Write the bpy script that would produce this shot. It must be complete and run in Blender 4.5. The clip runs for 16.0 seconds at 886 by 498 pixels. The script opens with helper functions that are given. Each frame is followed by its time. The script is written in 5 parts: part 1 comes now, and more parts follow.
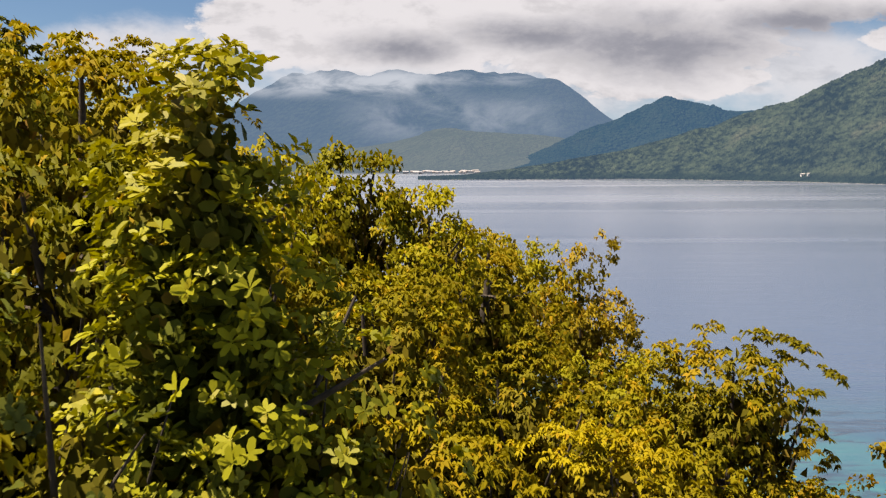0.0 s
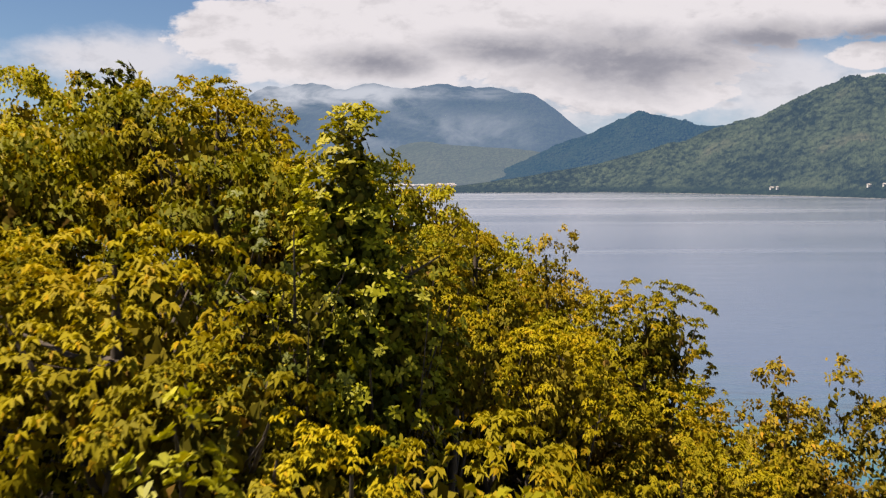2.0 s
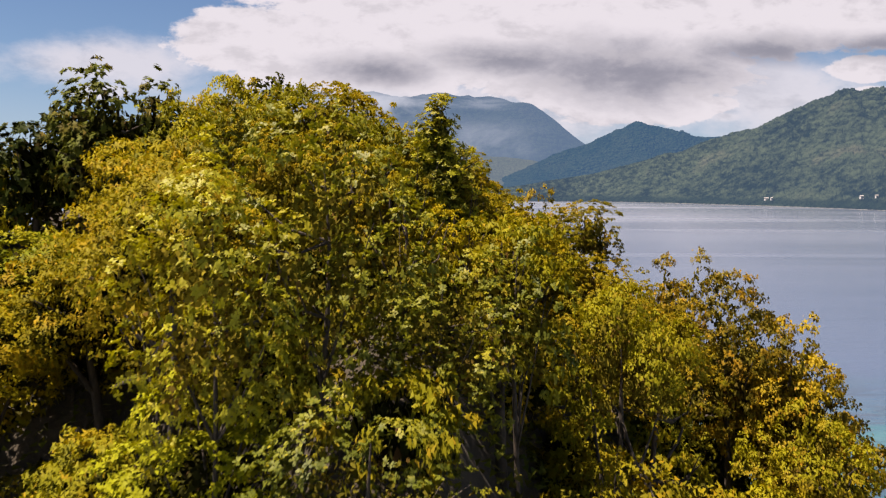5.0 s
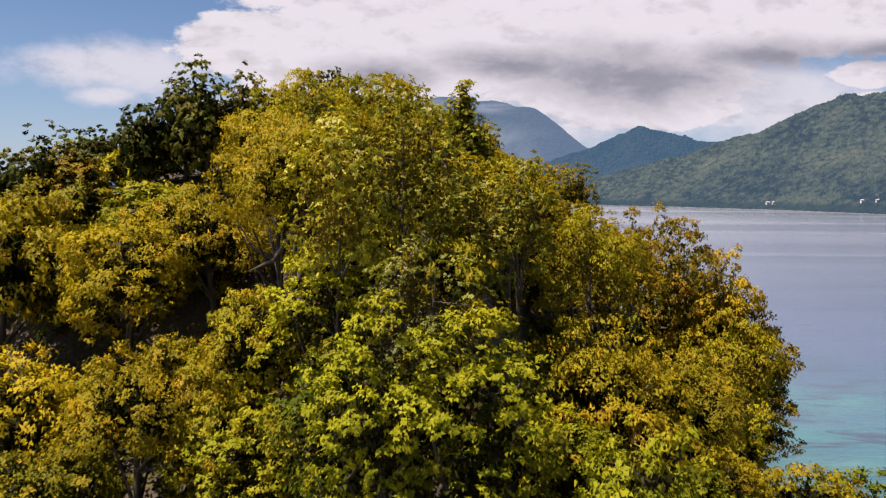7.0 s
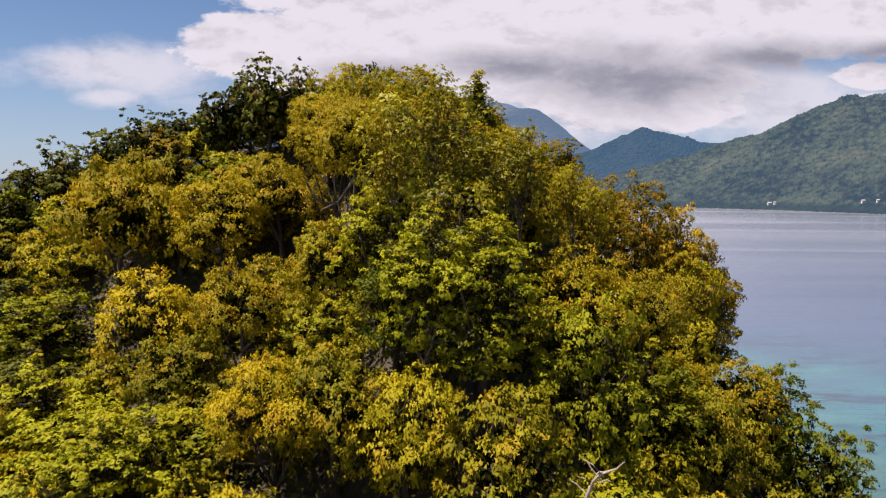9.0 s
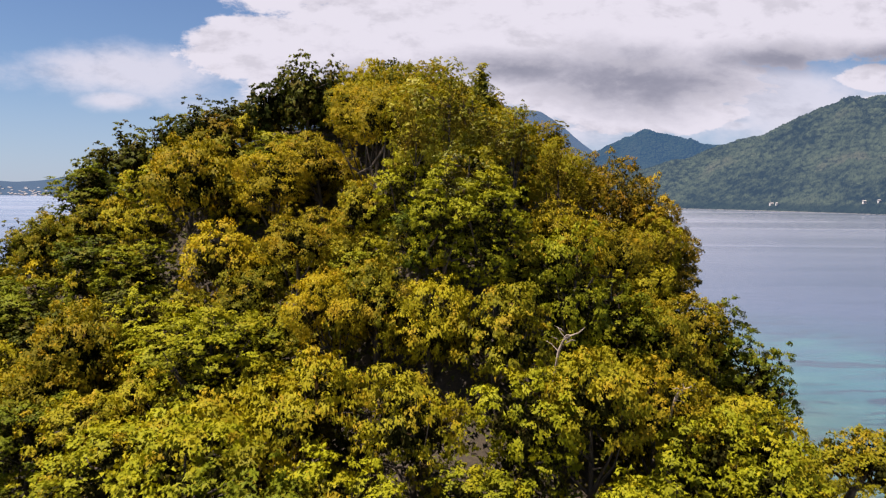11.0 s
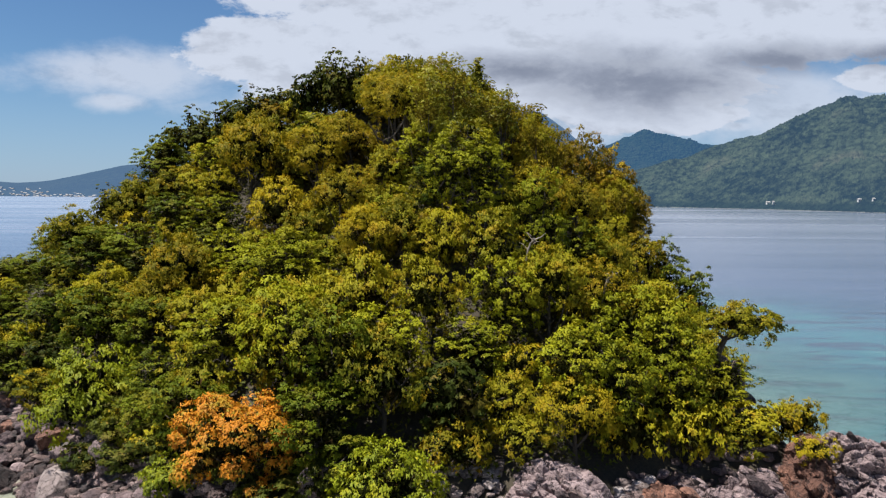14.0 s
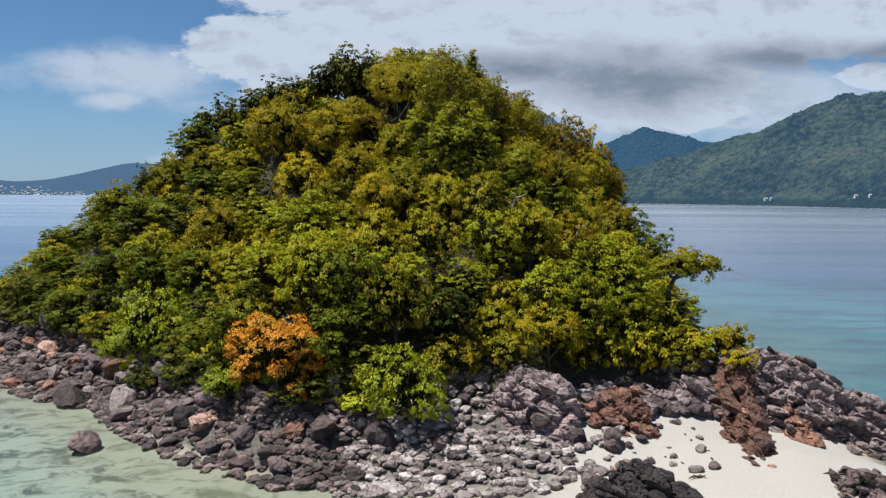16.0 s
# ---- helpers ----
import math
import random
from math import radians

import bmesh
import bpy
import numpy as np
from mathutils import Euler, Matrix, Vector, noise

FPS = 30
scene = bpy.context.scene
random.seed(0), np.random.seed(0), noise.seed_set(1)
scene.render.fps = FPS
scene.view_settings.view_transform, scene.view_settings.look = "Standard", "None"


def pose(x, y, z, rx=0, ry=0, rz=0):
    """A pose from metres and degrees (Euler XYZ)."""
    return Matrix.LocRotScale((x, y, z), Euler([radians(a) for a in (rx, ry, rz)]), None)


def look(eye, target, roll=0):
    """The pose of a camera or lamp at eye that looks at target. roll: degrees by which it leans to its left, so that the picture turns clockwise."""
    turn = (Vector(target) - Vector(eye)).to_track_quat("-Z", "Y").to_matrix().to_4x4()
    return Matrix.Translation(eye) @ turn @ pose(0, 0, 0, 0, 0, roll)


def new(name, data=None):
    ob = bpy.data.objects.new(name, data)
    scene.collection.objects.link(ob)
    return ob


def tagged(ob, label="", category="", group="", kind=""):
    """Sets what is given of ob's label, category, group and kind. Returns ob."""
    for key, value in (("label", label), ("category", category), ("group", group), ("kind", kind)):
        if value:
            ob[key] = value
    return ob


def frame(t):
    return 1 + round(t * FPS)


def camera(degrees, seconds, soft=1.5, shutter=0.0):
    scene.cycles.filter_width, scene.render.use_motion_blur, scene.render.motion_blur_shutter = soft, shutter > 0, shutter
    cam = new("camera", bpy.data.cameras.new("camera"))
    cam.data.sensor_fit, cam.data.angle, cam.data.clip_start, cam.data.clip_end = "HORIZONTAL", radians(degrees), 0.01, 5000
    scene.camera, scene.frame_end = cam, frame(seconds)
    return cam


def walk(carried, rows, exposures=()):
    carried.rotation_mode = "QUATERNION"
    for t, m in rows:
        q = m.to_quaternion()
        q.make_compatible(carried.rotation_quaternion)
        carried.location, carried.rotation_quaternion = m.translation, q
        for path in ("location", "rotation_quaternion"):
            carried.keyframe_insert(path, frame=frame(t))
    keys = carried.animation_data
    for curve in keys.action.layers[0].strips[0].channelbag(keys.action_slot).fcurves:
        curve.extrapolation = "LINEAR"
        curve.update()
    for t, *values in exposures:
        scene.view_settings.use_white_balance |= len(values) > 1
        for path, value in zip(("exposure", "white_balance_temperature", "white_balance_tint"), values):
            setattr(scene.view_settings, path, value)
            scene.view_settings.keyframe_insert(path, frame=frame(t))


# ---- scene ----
cam = camera(62.4, 16.0, 1.25, 0.3)
METRES, EYE, TILT, LEAN, TURN = 60.0, 25.0, -6.5, 0.25, 0.0
ROWS = [
    (0.0, 0.0, 0.0, 0.0, -0.0, 0.0, 0.0),
    (0.5, -0.0013, -0.0105, -0.001, -0.48, 0.15, 0.06),
    (1.0, -0.0033, -0.0262, -0.0035, -0.85, 0.41, 0.11),
    (1.5, -0.0056, -0.0456, -0.0075, -1.41, 0.77, 0.16),
    (2.0, -0.0087, -0.068, -0.0106, -1.86, 1.04, 0.16),
    (2.5, -0.0123, -0.0925, -0.0139, -2.08, 1.22, 0.1),
    (3.0, -0.016, -0.1187, -0.0176, -2.15, 1.35, 0.04),
    (3.5, -0.0192, -0.1465, -0.0243, -2.23, 1.43, -0.14),
    (4.0, -0.0224, -0.1749, -0.0341, -2.09, 1.45, -0.35),
    (4.5, -0.0259, -0.2038, -0.0442, -2.11, 1.57, -0.37),
    (7.0, -0.0462, -0.3583, -0.0958, -1.88, 2.02, -0.63),
    (7.5, -0.0504, -0.3902, -0.1062, -1.91, 2.05, -0.66),
    (8.0, -0.0543, -0.4221, -0.1171, -1.79, 2.09, -0.67),
    (8.5, -0.0581, -0.4544, -0.1282, -1.72, 2.13, -0.65),
    (9.0, -0.0617, -0.4864, -0.139, -1.65, 2.14, -0.67),
    (11.5, -0.0739, -0.648, -0.1965, -1.36, 2.38, -0.63),
    (12.0, -0.076, -0.6815, -0.2078, -1.37, 2.41, -0.63),
    (12.5, -0.0776, -0.7151, -0.2192, -1.35, 2.41, -0.63),
    (13.0, -0.0791, -0.7487, -0.2304, -1.37, 2.4, -0.61),
    (13.5, -0.0806, -0.7824, -0.2415, -1.36, 2.4, -0.6),
    (14.0, -0.0817, -0.8158, -0.253, -1.36, 2.4, -0.58),
    (14.5, -0.0822, -0.8489, -0.2651, -1.33, 2.37, -0.55),
    (15.0, -0.0826, -0.8819, -0.2776, -1.32, 2.34, -0.54),
    (15.5, -0.083, -0.9146, -0.2898, -1.39, 2.32, -0.51),
    (16.0, -0.0836, -0.9466, -0.302, -1.35, 2.27, -0.5),
]
PATH = [(t, pose(0, 0, EYE, TILT, LEAN, TURN) @ pose(METRES * x, METRES * y, METRES * z, 90 + pitch, roll, yaw)) for t, x, y, z, yaw, pitch, roll in ROWS]
# the clip's grading runs from warm gold to a cooler, deeper green
walk(cam, PATH, [(0.0, 1.28, 7200, 14), (4.0, 1.27, 7100, 19), (8.0, 1.27, 6900, 22), (12.0, 1.26, 6500, 20), (14.0, 1.09, 6000, 9), (16.0, 0.97, 5800, 5)])

# ---- world, sun ----
SUN_EL, SUN_AZ = 69.0, -100.0  # degrees; azimuth from +y (ahead) towards +x


def node(tree, kind, **settings):
    n = tree.nodes.new(kind)
    if "operation" in settings:
        n.operation = settings["operation"]
    if "use_clamp" in settings:
        n.use_clamp = settings["use_clamp"]
    if "interpolation_type" in settings:
        n.interpolation_type = settings["interpolation_type"]
    if "data_type" in settings:
        n.data_type, n.blend_type = settings["data_type"], settings["blend_type"]
    if "sky_type" in settings:
        n.sky_type, n.sun_disc = settings["sky_type"], settings["sun_disc"]
    if "feature" in settings:
        n.feature = settings["feature"]
    if "attribute_name" in settings:
        n.attribute_name = settings["attribute_name"]
    return n


class Graph:
    """Short forms for node trees."""

    def __init__(self, tree):
        self.tree = tree

    def put(self, sock, value):
        if isinstance(value, bpy.types.NodeSocket):
            self.tree.links.new(value, sock)
        elif value is not None:
            sock.default_value = value

    def math(self, op, a, b=None, c=None, clamp=False):
        n = node(self.tree, "ShaderNodeMath", operation=op, use_clamp=clamp)
        for sock, v in zip(n.inputs, (a, b, c)):
            self.put(sock, v)
        return n.outputs[0]

    def vec(self, op, a, b=None):
        n = node(self.tree, "ShaderNodeVectorMath", operation=op)
        for sock, v in zip(n.inputs, (a, b)):
            self.put(sock, v)
        return n.outputs["Value"] if op in ("LENGTH", "DOT_PRODUCT", "DISTANCE") else n.outputs[0]

    def noise(self, vector, scale, detail=4, rough=0.55, distortion=0.0, out=0):
        n = node(self.tree, "ShaderNodeTexNoise")
        self.put(n.inputs["Vector"], vector)
        n.inputs["Scale"].default_value, n.inputs["Detail"].default_value = scale, detail
        n.inputs["Roughness"].default_value, n.inputs["Distortion"].default_value = rough, distortion
        return n.outputs[out]

    def ramp(self, fac, *stops):
        n = node(self.tree, "ShaderNodeValToRGB")
        e = n.color_ramp.elements
        while len(e) < len(stops):
            e.new(0.5)
        for el, (p, c) in zip(e, stops):
            el.position, el.color = p, (*c, 1) if len(c) == 3 else c
        self.put(n.inputs[0], fac)
        return n.outputs[0]

    def span(self, v, a, b, lo=0.0, hi=1.0):
        n = node(self.tree, "ShaderNodeMapRange", interpolation_type="SMOOTHSTEP")
        for sock, x in zip(n.inputs, (v, a, b, lo, hi)):
            self.put(sock, x)
        return n.outputs[0]

    def mix(self, fac, a, b, blend="MIX"):
        n = node(self.tree, "ShaderNodeMix", data_type="RGBA", blend_type=blend)
        self.put(n.inputs[0], fac)
        self.put(n.inputs[6], a if isinstance(a, bpy.types.NodeSocket) else (*a, 1))
        self.put(n.inputs[7], b if isinstance(b, bpy.types.NodeSocket) else (*b, 1))
        return n.outputs[2]

    def shade(self, fac, a, b):
        n = node(self.tree, "ShaderNodeMixShader")
        self.put(n.inputs[0], fac)
        self.put(n.inputs[1], a)
        self.put(n.inputs[2], b)
        return n.outputs[0]

    def bsdf(self, kind, color=None, **ins):
        n = node(self.tree, kind)
        if color is not None:
            sock = n.inputs["Base Color"] if "Base Color" in n.inputs else n.inputs["Color"]
            self.put(sock, color if isinstance(color, bpy.types.NodeSocket) else (*color, 1))
        for key, v in ins.items():
            self.put(n.inputs[key.replace("_", " ")], v)
        return n.outputs[0]

    def bump(self, height, strength, distance):
        n = node(self.tree, "ShaderNodeBump")
        n.inputs["Strength"].default_value, n.inputs["Distance"].default_value = strength, distance
        self.put(n.inputs["Height"], height)
        return n.outputs[0]


def material(name):
    m = bpy.data.materials.new(name)
    m.use_nodes = True
    m.node_tree.nodes.clear()
    out = m.node_tree.nodes.new("ShaderNodeOutputMaterial")
    return m, Graph(m.node_tree), out.inputs["Surface"]


def make_world():
    world = bpy.data.worlds.new("world")
    scene.world = world
    world.use_nodes = True
    world.node_tree.nodes.clear()
    g = Graph(world.node_tree)
    sky = node(g.tree, "ShaderNodeTexSky", sky_type="NISHITA", sun_disc=False)
    sky.sun_elevation, sky.sun_rotation = radians(SUN_EL), radians(SUN_AZ)
    sky.air_density, sky.dust_density, sky.ozone_density = 1.0, 0.25, 2.6
    way = node(g.tree, "ShaderNodeTexCoord").outputs["Generated"]
    sep = node(g.tree, "ShaderNodeSeparateXYZ")
    g.put(sep.inputs[0], way)
    dx, dy, dz = sep.outputs
    # cumulus seen on a gnomonic plane ahead: u to the right, v up
    ahead = g.math("MAXIMUM", dy, 0.12)
    u, v = g.math("DIVIDE", dx, ahead), g.math("DIVIDE", dz, ahead)
    comb = node(g.tree, "ShaderNodeCombineXYZ")
    g.put(comb.inputs[0], u)
    g.put(comb.inputs[1], g.math("MULTIPLY", v, 2.0))
    puff = comb.outputs[0]
    raised = g.vec("ADD", puff, (0.012, 0.035, 0.0))

    def billow(at):
        return g.math("ADD", g.math("MULTIPLY", g.noise(at, 7.0, 9, 0.6, 0.25), 0.7), g.math("MULTIPLY", g.noise(at, 24.0, 6, 0.62), 0.3))

    n1, n2 = billow(puff), billow(raised)
    wob = g.math("SUBTRACT", n1, 0.5)

    def blob(cu, cv, ru, rv):
        p = g.math("DIVIDE", g.math("SUBTRACT", u, cu), ru)
        q = g.math("DIVIDE", g.math("SUBTRACT", v, cv), rv)
        return g.math("SUBTRACT", 1.0, g.math("SQRT", g.math("ADD", g.math("MULTIPLY", p, p), g.math("MULTIPLY", q, q))))

    def most(*values):
        r = values[0]
        for x in values[1:]:
            r = g.math("MAXIMUM", r, x)
        return r

    heap = most(blob(0.16, 0.30, 0.41, 0.20), blob(0.50, 0.255, 0.25, 0.085), blob(0.26, 0.15, 0.22, 0.075), blob(-0.21, 0.19, 0.14, 0.05), blob(0.62, 0.166, 0.08, 0.022),
                blob(0.65, 0.122, 0.09, 0.026), blob(0.34, 0.115, 0.12, 0.030), blob(0.25, 0.40, 0.7, 0.12), blob(-0.06, 0.165, 0.24, 0.06))
    wisp = most(blob(-0.40, 0.162, 0.20, 0.045), blob(-0.42, 0.124, 0.060, 0.018), blob(0.12, 0.085, 0.25, 0.05), blob(0.0, 0.12, 0.36, 0.06), blob(-0.28, 0.045, 0.12, 0.02), blob(0.42, 0.10, 0.06, 0.016), blob(0.47, 0.135, 0.26, 0.085))
    # the rest of the sky carries the same broken cumulus
    rest = g.math("SUBTRACT", g.math("MULTIPLY", g.noise(g.vec("MULTIPLY", way, (1, 1, 2.2)), 2.2, 7, 0.6), 1.9), 1.08)
    away = g.math("MAXIMUM", g.span(dy, 0.6, 0.35), g.span(v, 0.45, 0.6))
    heap = g.math("ADD", g.math("MULTIPLY", heap, g.math("SUBTRACT", 1.0, away)), g.math("MULTIPLY", rest, away))
    thick = g.math("ADD", heap, g.math("MULTIPLY", wob, 1.7))
    veil = g.math("MULTIPLY", g.span(g.math("ADD", wisp, g.math("MULTIPLY", wob, 1.6)), -0.05, 0.75), 0.8)
    cover_f = g.math("MAXIMUM", g.span(thick, 0.0, 0.17), veil)
    # bases are grey, tops white, billows modelled by the light from above
    base = most(blob(0.29, 0.158, 0.20, 0.055), blob(0.12, 0.172, 0.14, 0.030), blob(-0.05, 0.156, 0.11, 0.028), blob(0.48, 0.190, 0.16, 0.028), blob(0.62, 0.195, 0.14, 0.024))
    grey = g.span(g.math("ADD", base, g.math("MULTIPLY", wob, 1.8)), -0.2, 1.0)
    white = g.mix(grey, (0.775, 0.80, 0.875), (0.29, 0.315, 0.39))
    relief = g.span(g.math("SUBTRACT", n2, n1), -0.02, 0.14)
    white = g.mix(g.math("MULTIPLY", relief, 0.5), white, (0.50, 0.52, 0.58))
    low = g.span(v, 0.0, 0.20, 0.5, 0.0)
    clear = g.mix(low, g.mix(1.0, sky.outputs[0], (0.80, 0.96, 1.10), "MULTIPLY"), (4.4, 5.9, 8.6))
    a = node(g.tree, "ShaderNodeBackground")
    g.put(a.inputs[0], clear)
    a.inputs[1].default_value = 0.038
    b = node(g.tree, "ShaderNodeBackground")
    g.put(b.inputs[0], white)
    b.inputs[1].default_value = 0.405
    out = node(g.tree, "ShaderNodeOutputWorld")
    g.put(out.inputs[0], g.shade(cover_f, a.outputs[0], b.outputs[0]))


make_world()
sun = new("sun", bpy.data.lights.new("sun", "SUN"))
sun.data.energy, sun.data.angle, sun.data.color = 5.0, radians(0.6), (1.0, 0.94, 0.84)
se, sa = radians(SUN_EL), radians(SUN_AZ)
sun.matrix_world = look((0, 0, 80), (-math.sin(sa) * math.cos(se), -math.cos(sa) * math.cos(se), 80 - math.sin(se)))

# ---- materials ----


def leaf_colour(g, pos, isle, light, dark, odd, odd_share):
    """Hue by leaf, by patch and by tree."""
    whole = node(g.tree, "ShaderNodeObjectInfo").outputs["Random"]
    patch = g.noise(pos, 0.9, 3, 0.6)
    f = g.math("ADD", g.math("MULTIPLY", isle, 0.18), g.math("MULTIPLY", patch, 0.92))
    f = g.math("ADD", f, g.math("MULTIPLY", g.math("SUBTRACT", whole, 0.5), 0.7))
    col = g.ramp(f, (0.25, dark), (0.85, light))
    col = g.mix(g.span(g.noise(g.vec("ADD", pos, (7.0, 3.0, 1.0)), 0.75, 3, 0.6), 0.5, 0.66, 0.0, 0.7), col, odd)
    rare = g.math("GREATER_THAN", g.math("FRACT", g.math("MULTIPLY", isle, 37.7)), 1.0 - odd_share)
    return g.mix(rare, col, odd)


def leaf_material(name, light, dark, odd, odd_share=0.04, gloss=0.25, thin=0.35):
    """Leaves with a waxy gloss and some light through the blade."""
    m, g, out = material(name)
    isle = node(g.tree, "ShaderNodeNewGeometry").outputs["Random Per Island"]
    pos = node(g.tree, "ShaderNodeTexCoord").outputs["Object"]
    col = leaf_colour(g, pos, isle, light, dark, odd, odd_share)
    p = g.bsdf("ShaderNodeBsdfPrincipled", col, Roughness=0.36 if gloss > 0.3 else 0.55, Specular_IOR_Level=gloss)
    t = g.bsdf("ShaderNodeBsdfTranslucent", g.mix(1.0, col, (1.0, 0.95, 0.35), "MULTIPLY"))
    g.put(out, g.shade(thin, p, t))
    return m


def bark_material(name, a, b):
    m, g, out = material(name)
    pos = node(g.tree, "ShaderNodeTexCoord").outputs["Object"]
    n = g.noise(g.vec("MULTIPLY", pos, (1, 1, 0.25)), 14, 6, 0.65)
    col = g.ramp(n, (0.3, a), (0.7, b))
    g.put(out, g.bsdf("ShaderNodeBsdfPrincipled", col, Roughness=0.9, Normal=g.bump(n, 0.6, 0.02)))
    return m


def rock_material(name, a, b, c, stain=(0.035, 0.03, 0.03)):
    """Weathered volcanic rock: blotches, cracks, pale dust on top of rough grain."""
    m, g, out = material(name)
    pos = node(g.tree, "ShaderNodeNewGeometry").outputs["Position"]
    isle = node(g.tree, "ShaderNodeNewGeometry").outputs["Random Per Island"]
    whole = g.math("FRACT", g.math("ADD", node(g.tree, "ShaderNodeObjectInfo").outputs["Random"], isle), 0.0)
    big, fine = g.noise(pos, 0.9, 5, 0.6, 0.4), g.noise(pos, 7.0, 8, 0.7)
    crack = node(g.tree, "ShaderNodeTexVoronoi", feature="DISTANCE_TO_EDGE")
    g.put(crack.inputs["Vector"], g.vec("ADD", pos, g.vec("MULTIPLY", g.noise(pos, 2.0, 4, out=1), (0.9, 0.9, 0.9))))
    crack.inputs["Scale"].default_value = 1.6
    line = g.span(crack.outputs["Distance"], 0.0, 0.05)
    f = g.math("ADD", g.math("MULTIPLY", big, 0.9), g.math("MULTIPLY", g.math("SUBTRACT", whole, 0.5), 0.6))
    col = g.ramp(f, (0.2, a), (0.5, b), (0.8, c))
    col = g.mix(g.span(fine, 0.50, 0.75, 0.0, 0.5), col, stain)
    col = g.mix(g.math("MULTIPLY", g.math("SUBTRACT", 1.0, line), 0.8), col, stain)
    h = g.math("ADD", g.math("ADD", g.math("MULTIPLY", fine, 0.6), g.math("MULTIPLY", line, 0.25)), g.math("MULTIPLY", g.noise(pos, 2.4, 5, 0.6, 0.6), 0.9))
    g.put(out, g.bsdf("ShaderNodeBsdfPrincipled", col, Roughness=0.85, Normal=g.bump(h, 1.0, 0.22)))
    return m


LEAF_BROAD = leaf_material("leaf_broad", (0.248, 0.245, 0.009), (0.082, 0.097, 0.006), (0.26, 0.222, 0.009), 0.04, 0.05, 0.25)
LEAF_GLOSSY = leaf_material("leaf_glossy", (0.315, 0.288, 0.010), (0.088, 0.100, 0.007), (0.30, 0.252, 0.010), 0.03, 0.24, 0.28)
LEAF_SPIRE = leaf_material("leaf_spire", (0.285, 0.268, 0.009), (0.075, 0.085, 0.006), (0.26, 0.22, 0.009), 0.03, 0.15, 0.25)
LEAF_GOLD = leaf_material("leaf_gold", (0.305, 0.238, 0.009), (0.132, 0.113, 0.007), (0.310, 0.192, 0.010), 0.06, 0.04, 0.28)
LEAF_OLIVE = leaf_material("leaf_olive", (0.270, 0.236, 0.010), (0.106, 0.103, 0.007), (0.285, 0.188, 0.012), 0.04, 0.04, 0.28)
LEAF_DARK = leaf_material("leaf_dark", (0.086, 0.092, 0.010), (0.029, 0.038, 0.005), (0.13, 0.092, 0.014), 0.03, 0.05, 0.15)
# deep green foliage, taken darker to include the overhang shade near the shore
LEAF_GREEN = leaf_material("leaf_green", (0.128, 0.146, 0.008), (0.043, 0.060, 0.004), (0.16, 0.135, 0.009), 0.04, 0.05, 0.2)
LEAF_RUSSET = leaf_material("leaf_russet", (0.300, 0.210, 0.012), (0.115, 0.090, 0.008), (0.32, 0.170, 0.012), 0.05, 0.06, 0.25)
LEAF_LIME = leaf_material("leaf_lime", (0.285, 0.283, 0.008), (0.13, 0.15, 0.005), (0.29, 0.255, 0.012), 0.03, 0.1, 0.2)
LEAF_ORANGE = leaf_material("leaf_orange", (0.50, 0.200, 0.015), (0.36, 0.130, 0.011), (0.28, 0.20, 0.018), 0.10, 0.1, 0.22)
# leaves inside the crowns: the shade of the gaps is put into these colours
LEAF_GAP_SHADE = leaf_material("leaf_gap_shade", (0.028, 0.027, 0.006), (0.011, 0.013, 0.003), (0.04, 0.024, 0.009), 0.03, 0.0, 0.0)
LEAF_NEAR_GAP_SHADE = leaf_material("leaf_near_gap_shade", (0.165, 0.126, 0.013), (0.082, 0.071, 0.009), (0.11, 0.065, 0.015), 0.05, 0.0, 0.1)
BARK = bark_material("bark", (0.018, 0.013, 0.008), (0.07, 0.05, 0.032))
DEAD_WOOD = bark_material("dead_wood", (0.16, 0.125, 0.095), (0.36, 0.29, 0.23))
ROCK_DARK = rock_material("rock_dark", (0.032, 0.020, 0.018), (0.098, 0.061, 0.053), (0.235, 0.160, 0.142), (0.011, 0.007, 0.006))
ROCK_GREY = rock_material("rock_grey", (0.047, 0.029, 0.029), (0.130, 0.086, 0.083), (0.310, 0.225, 0.215), (0.018, 0.010, 0.010))
ROCK_RED = rock_material("rock_red", (0.105, 0.045, 0.028), (0.275, 0.128, 0.080), (0.450, 0.270, 0.205), (0.030, 0.015, 0.010))
ROCK_PALE = rock_material("rock_pale", (0.125, 0.090, 0.080), (0.265, 0.206, 0.188), (0.470, 0.395, 0.365), (0.045, 0.030, 0.025))


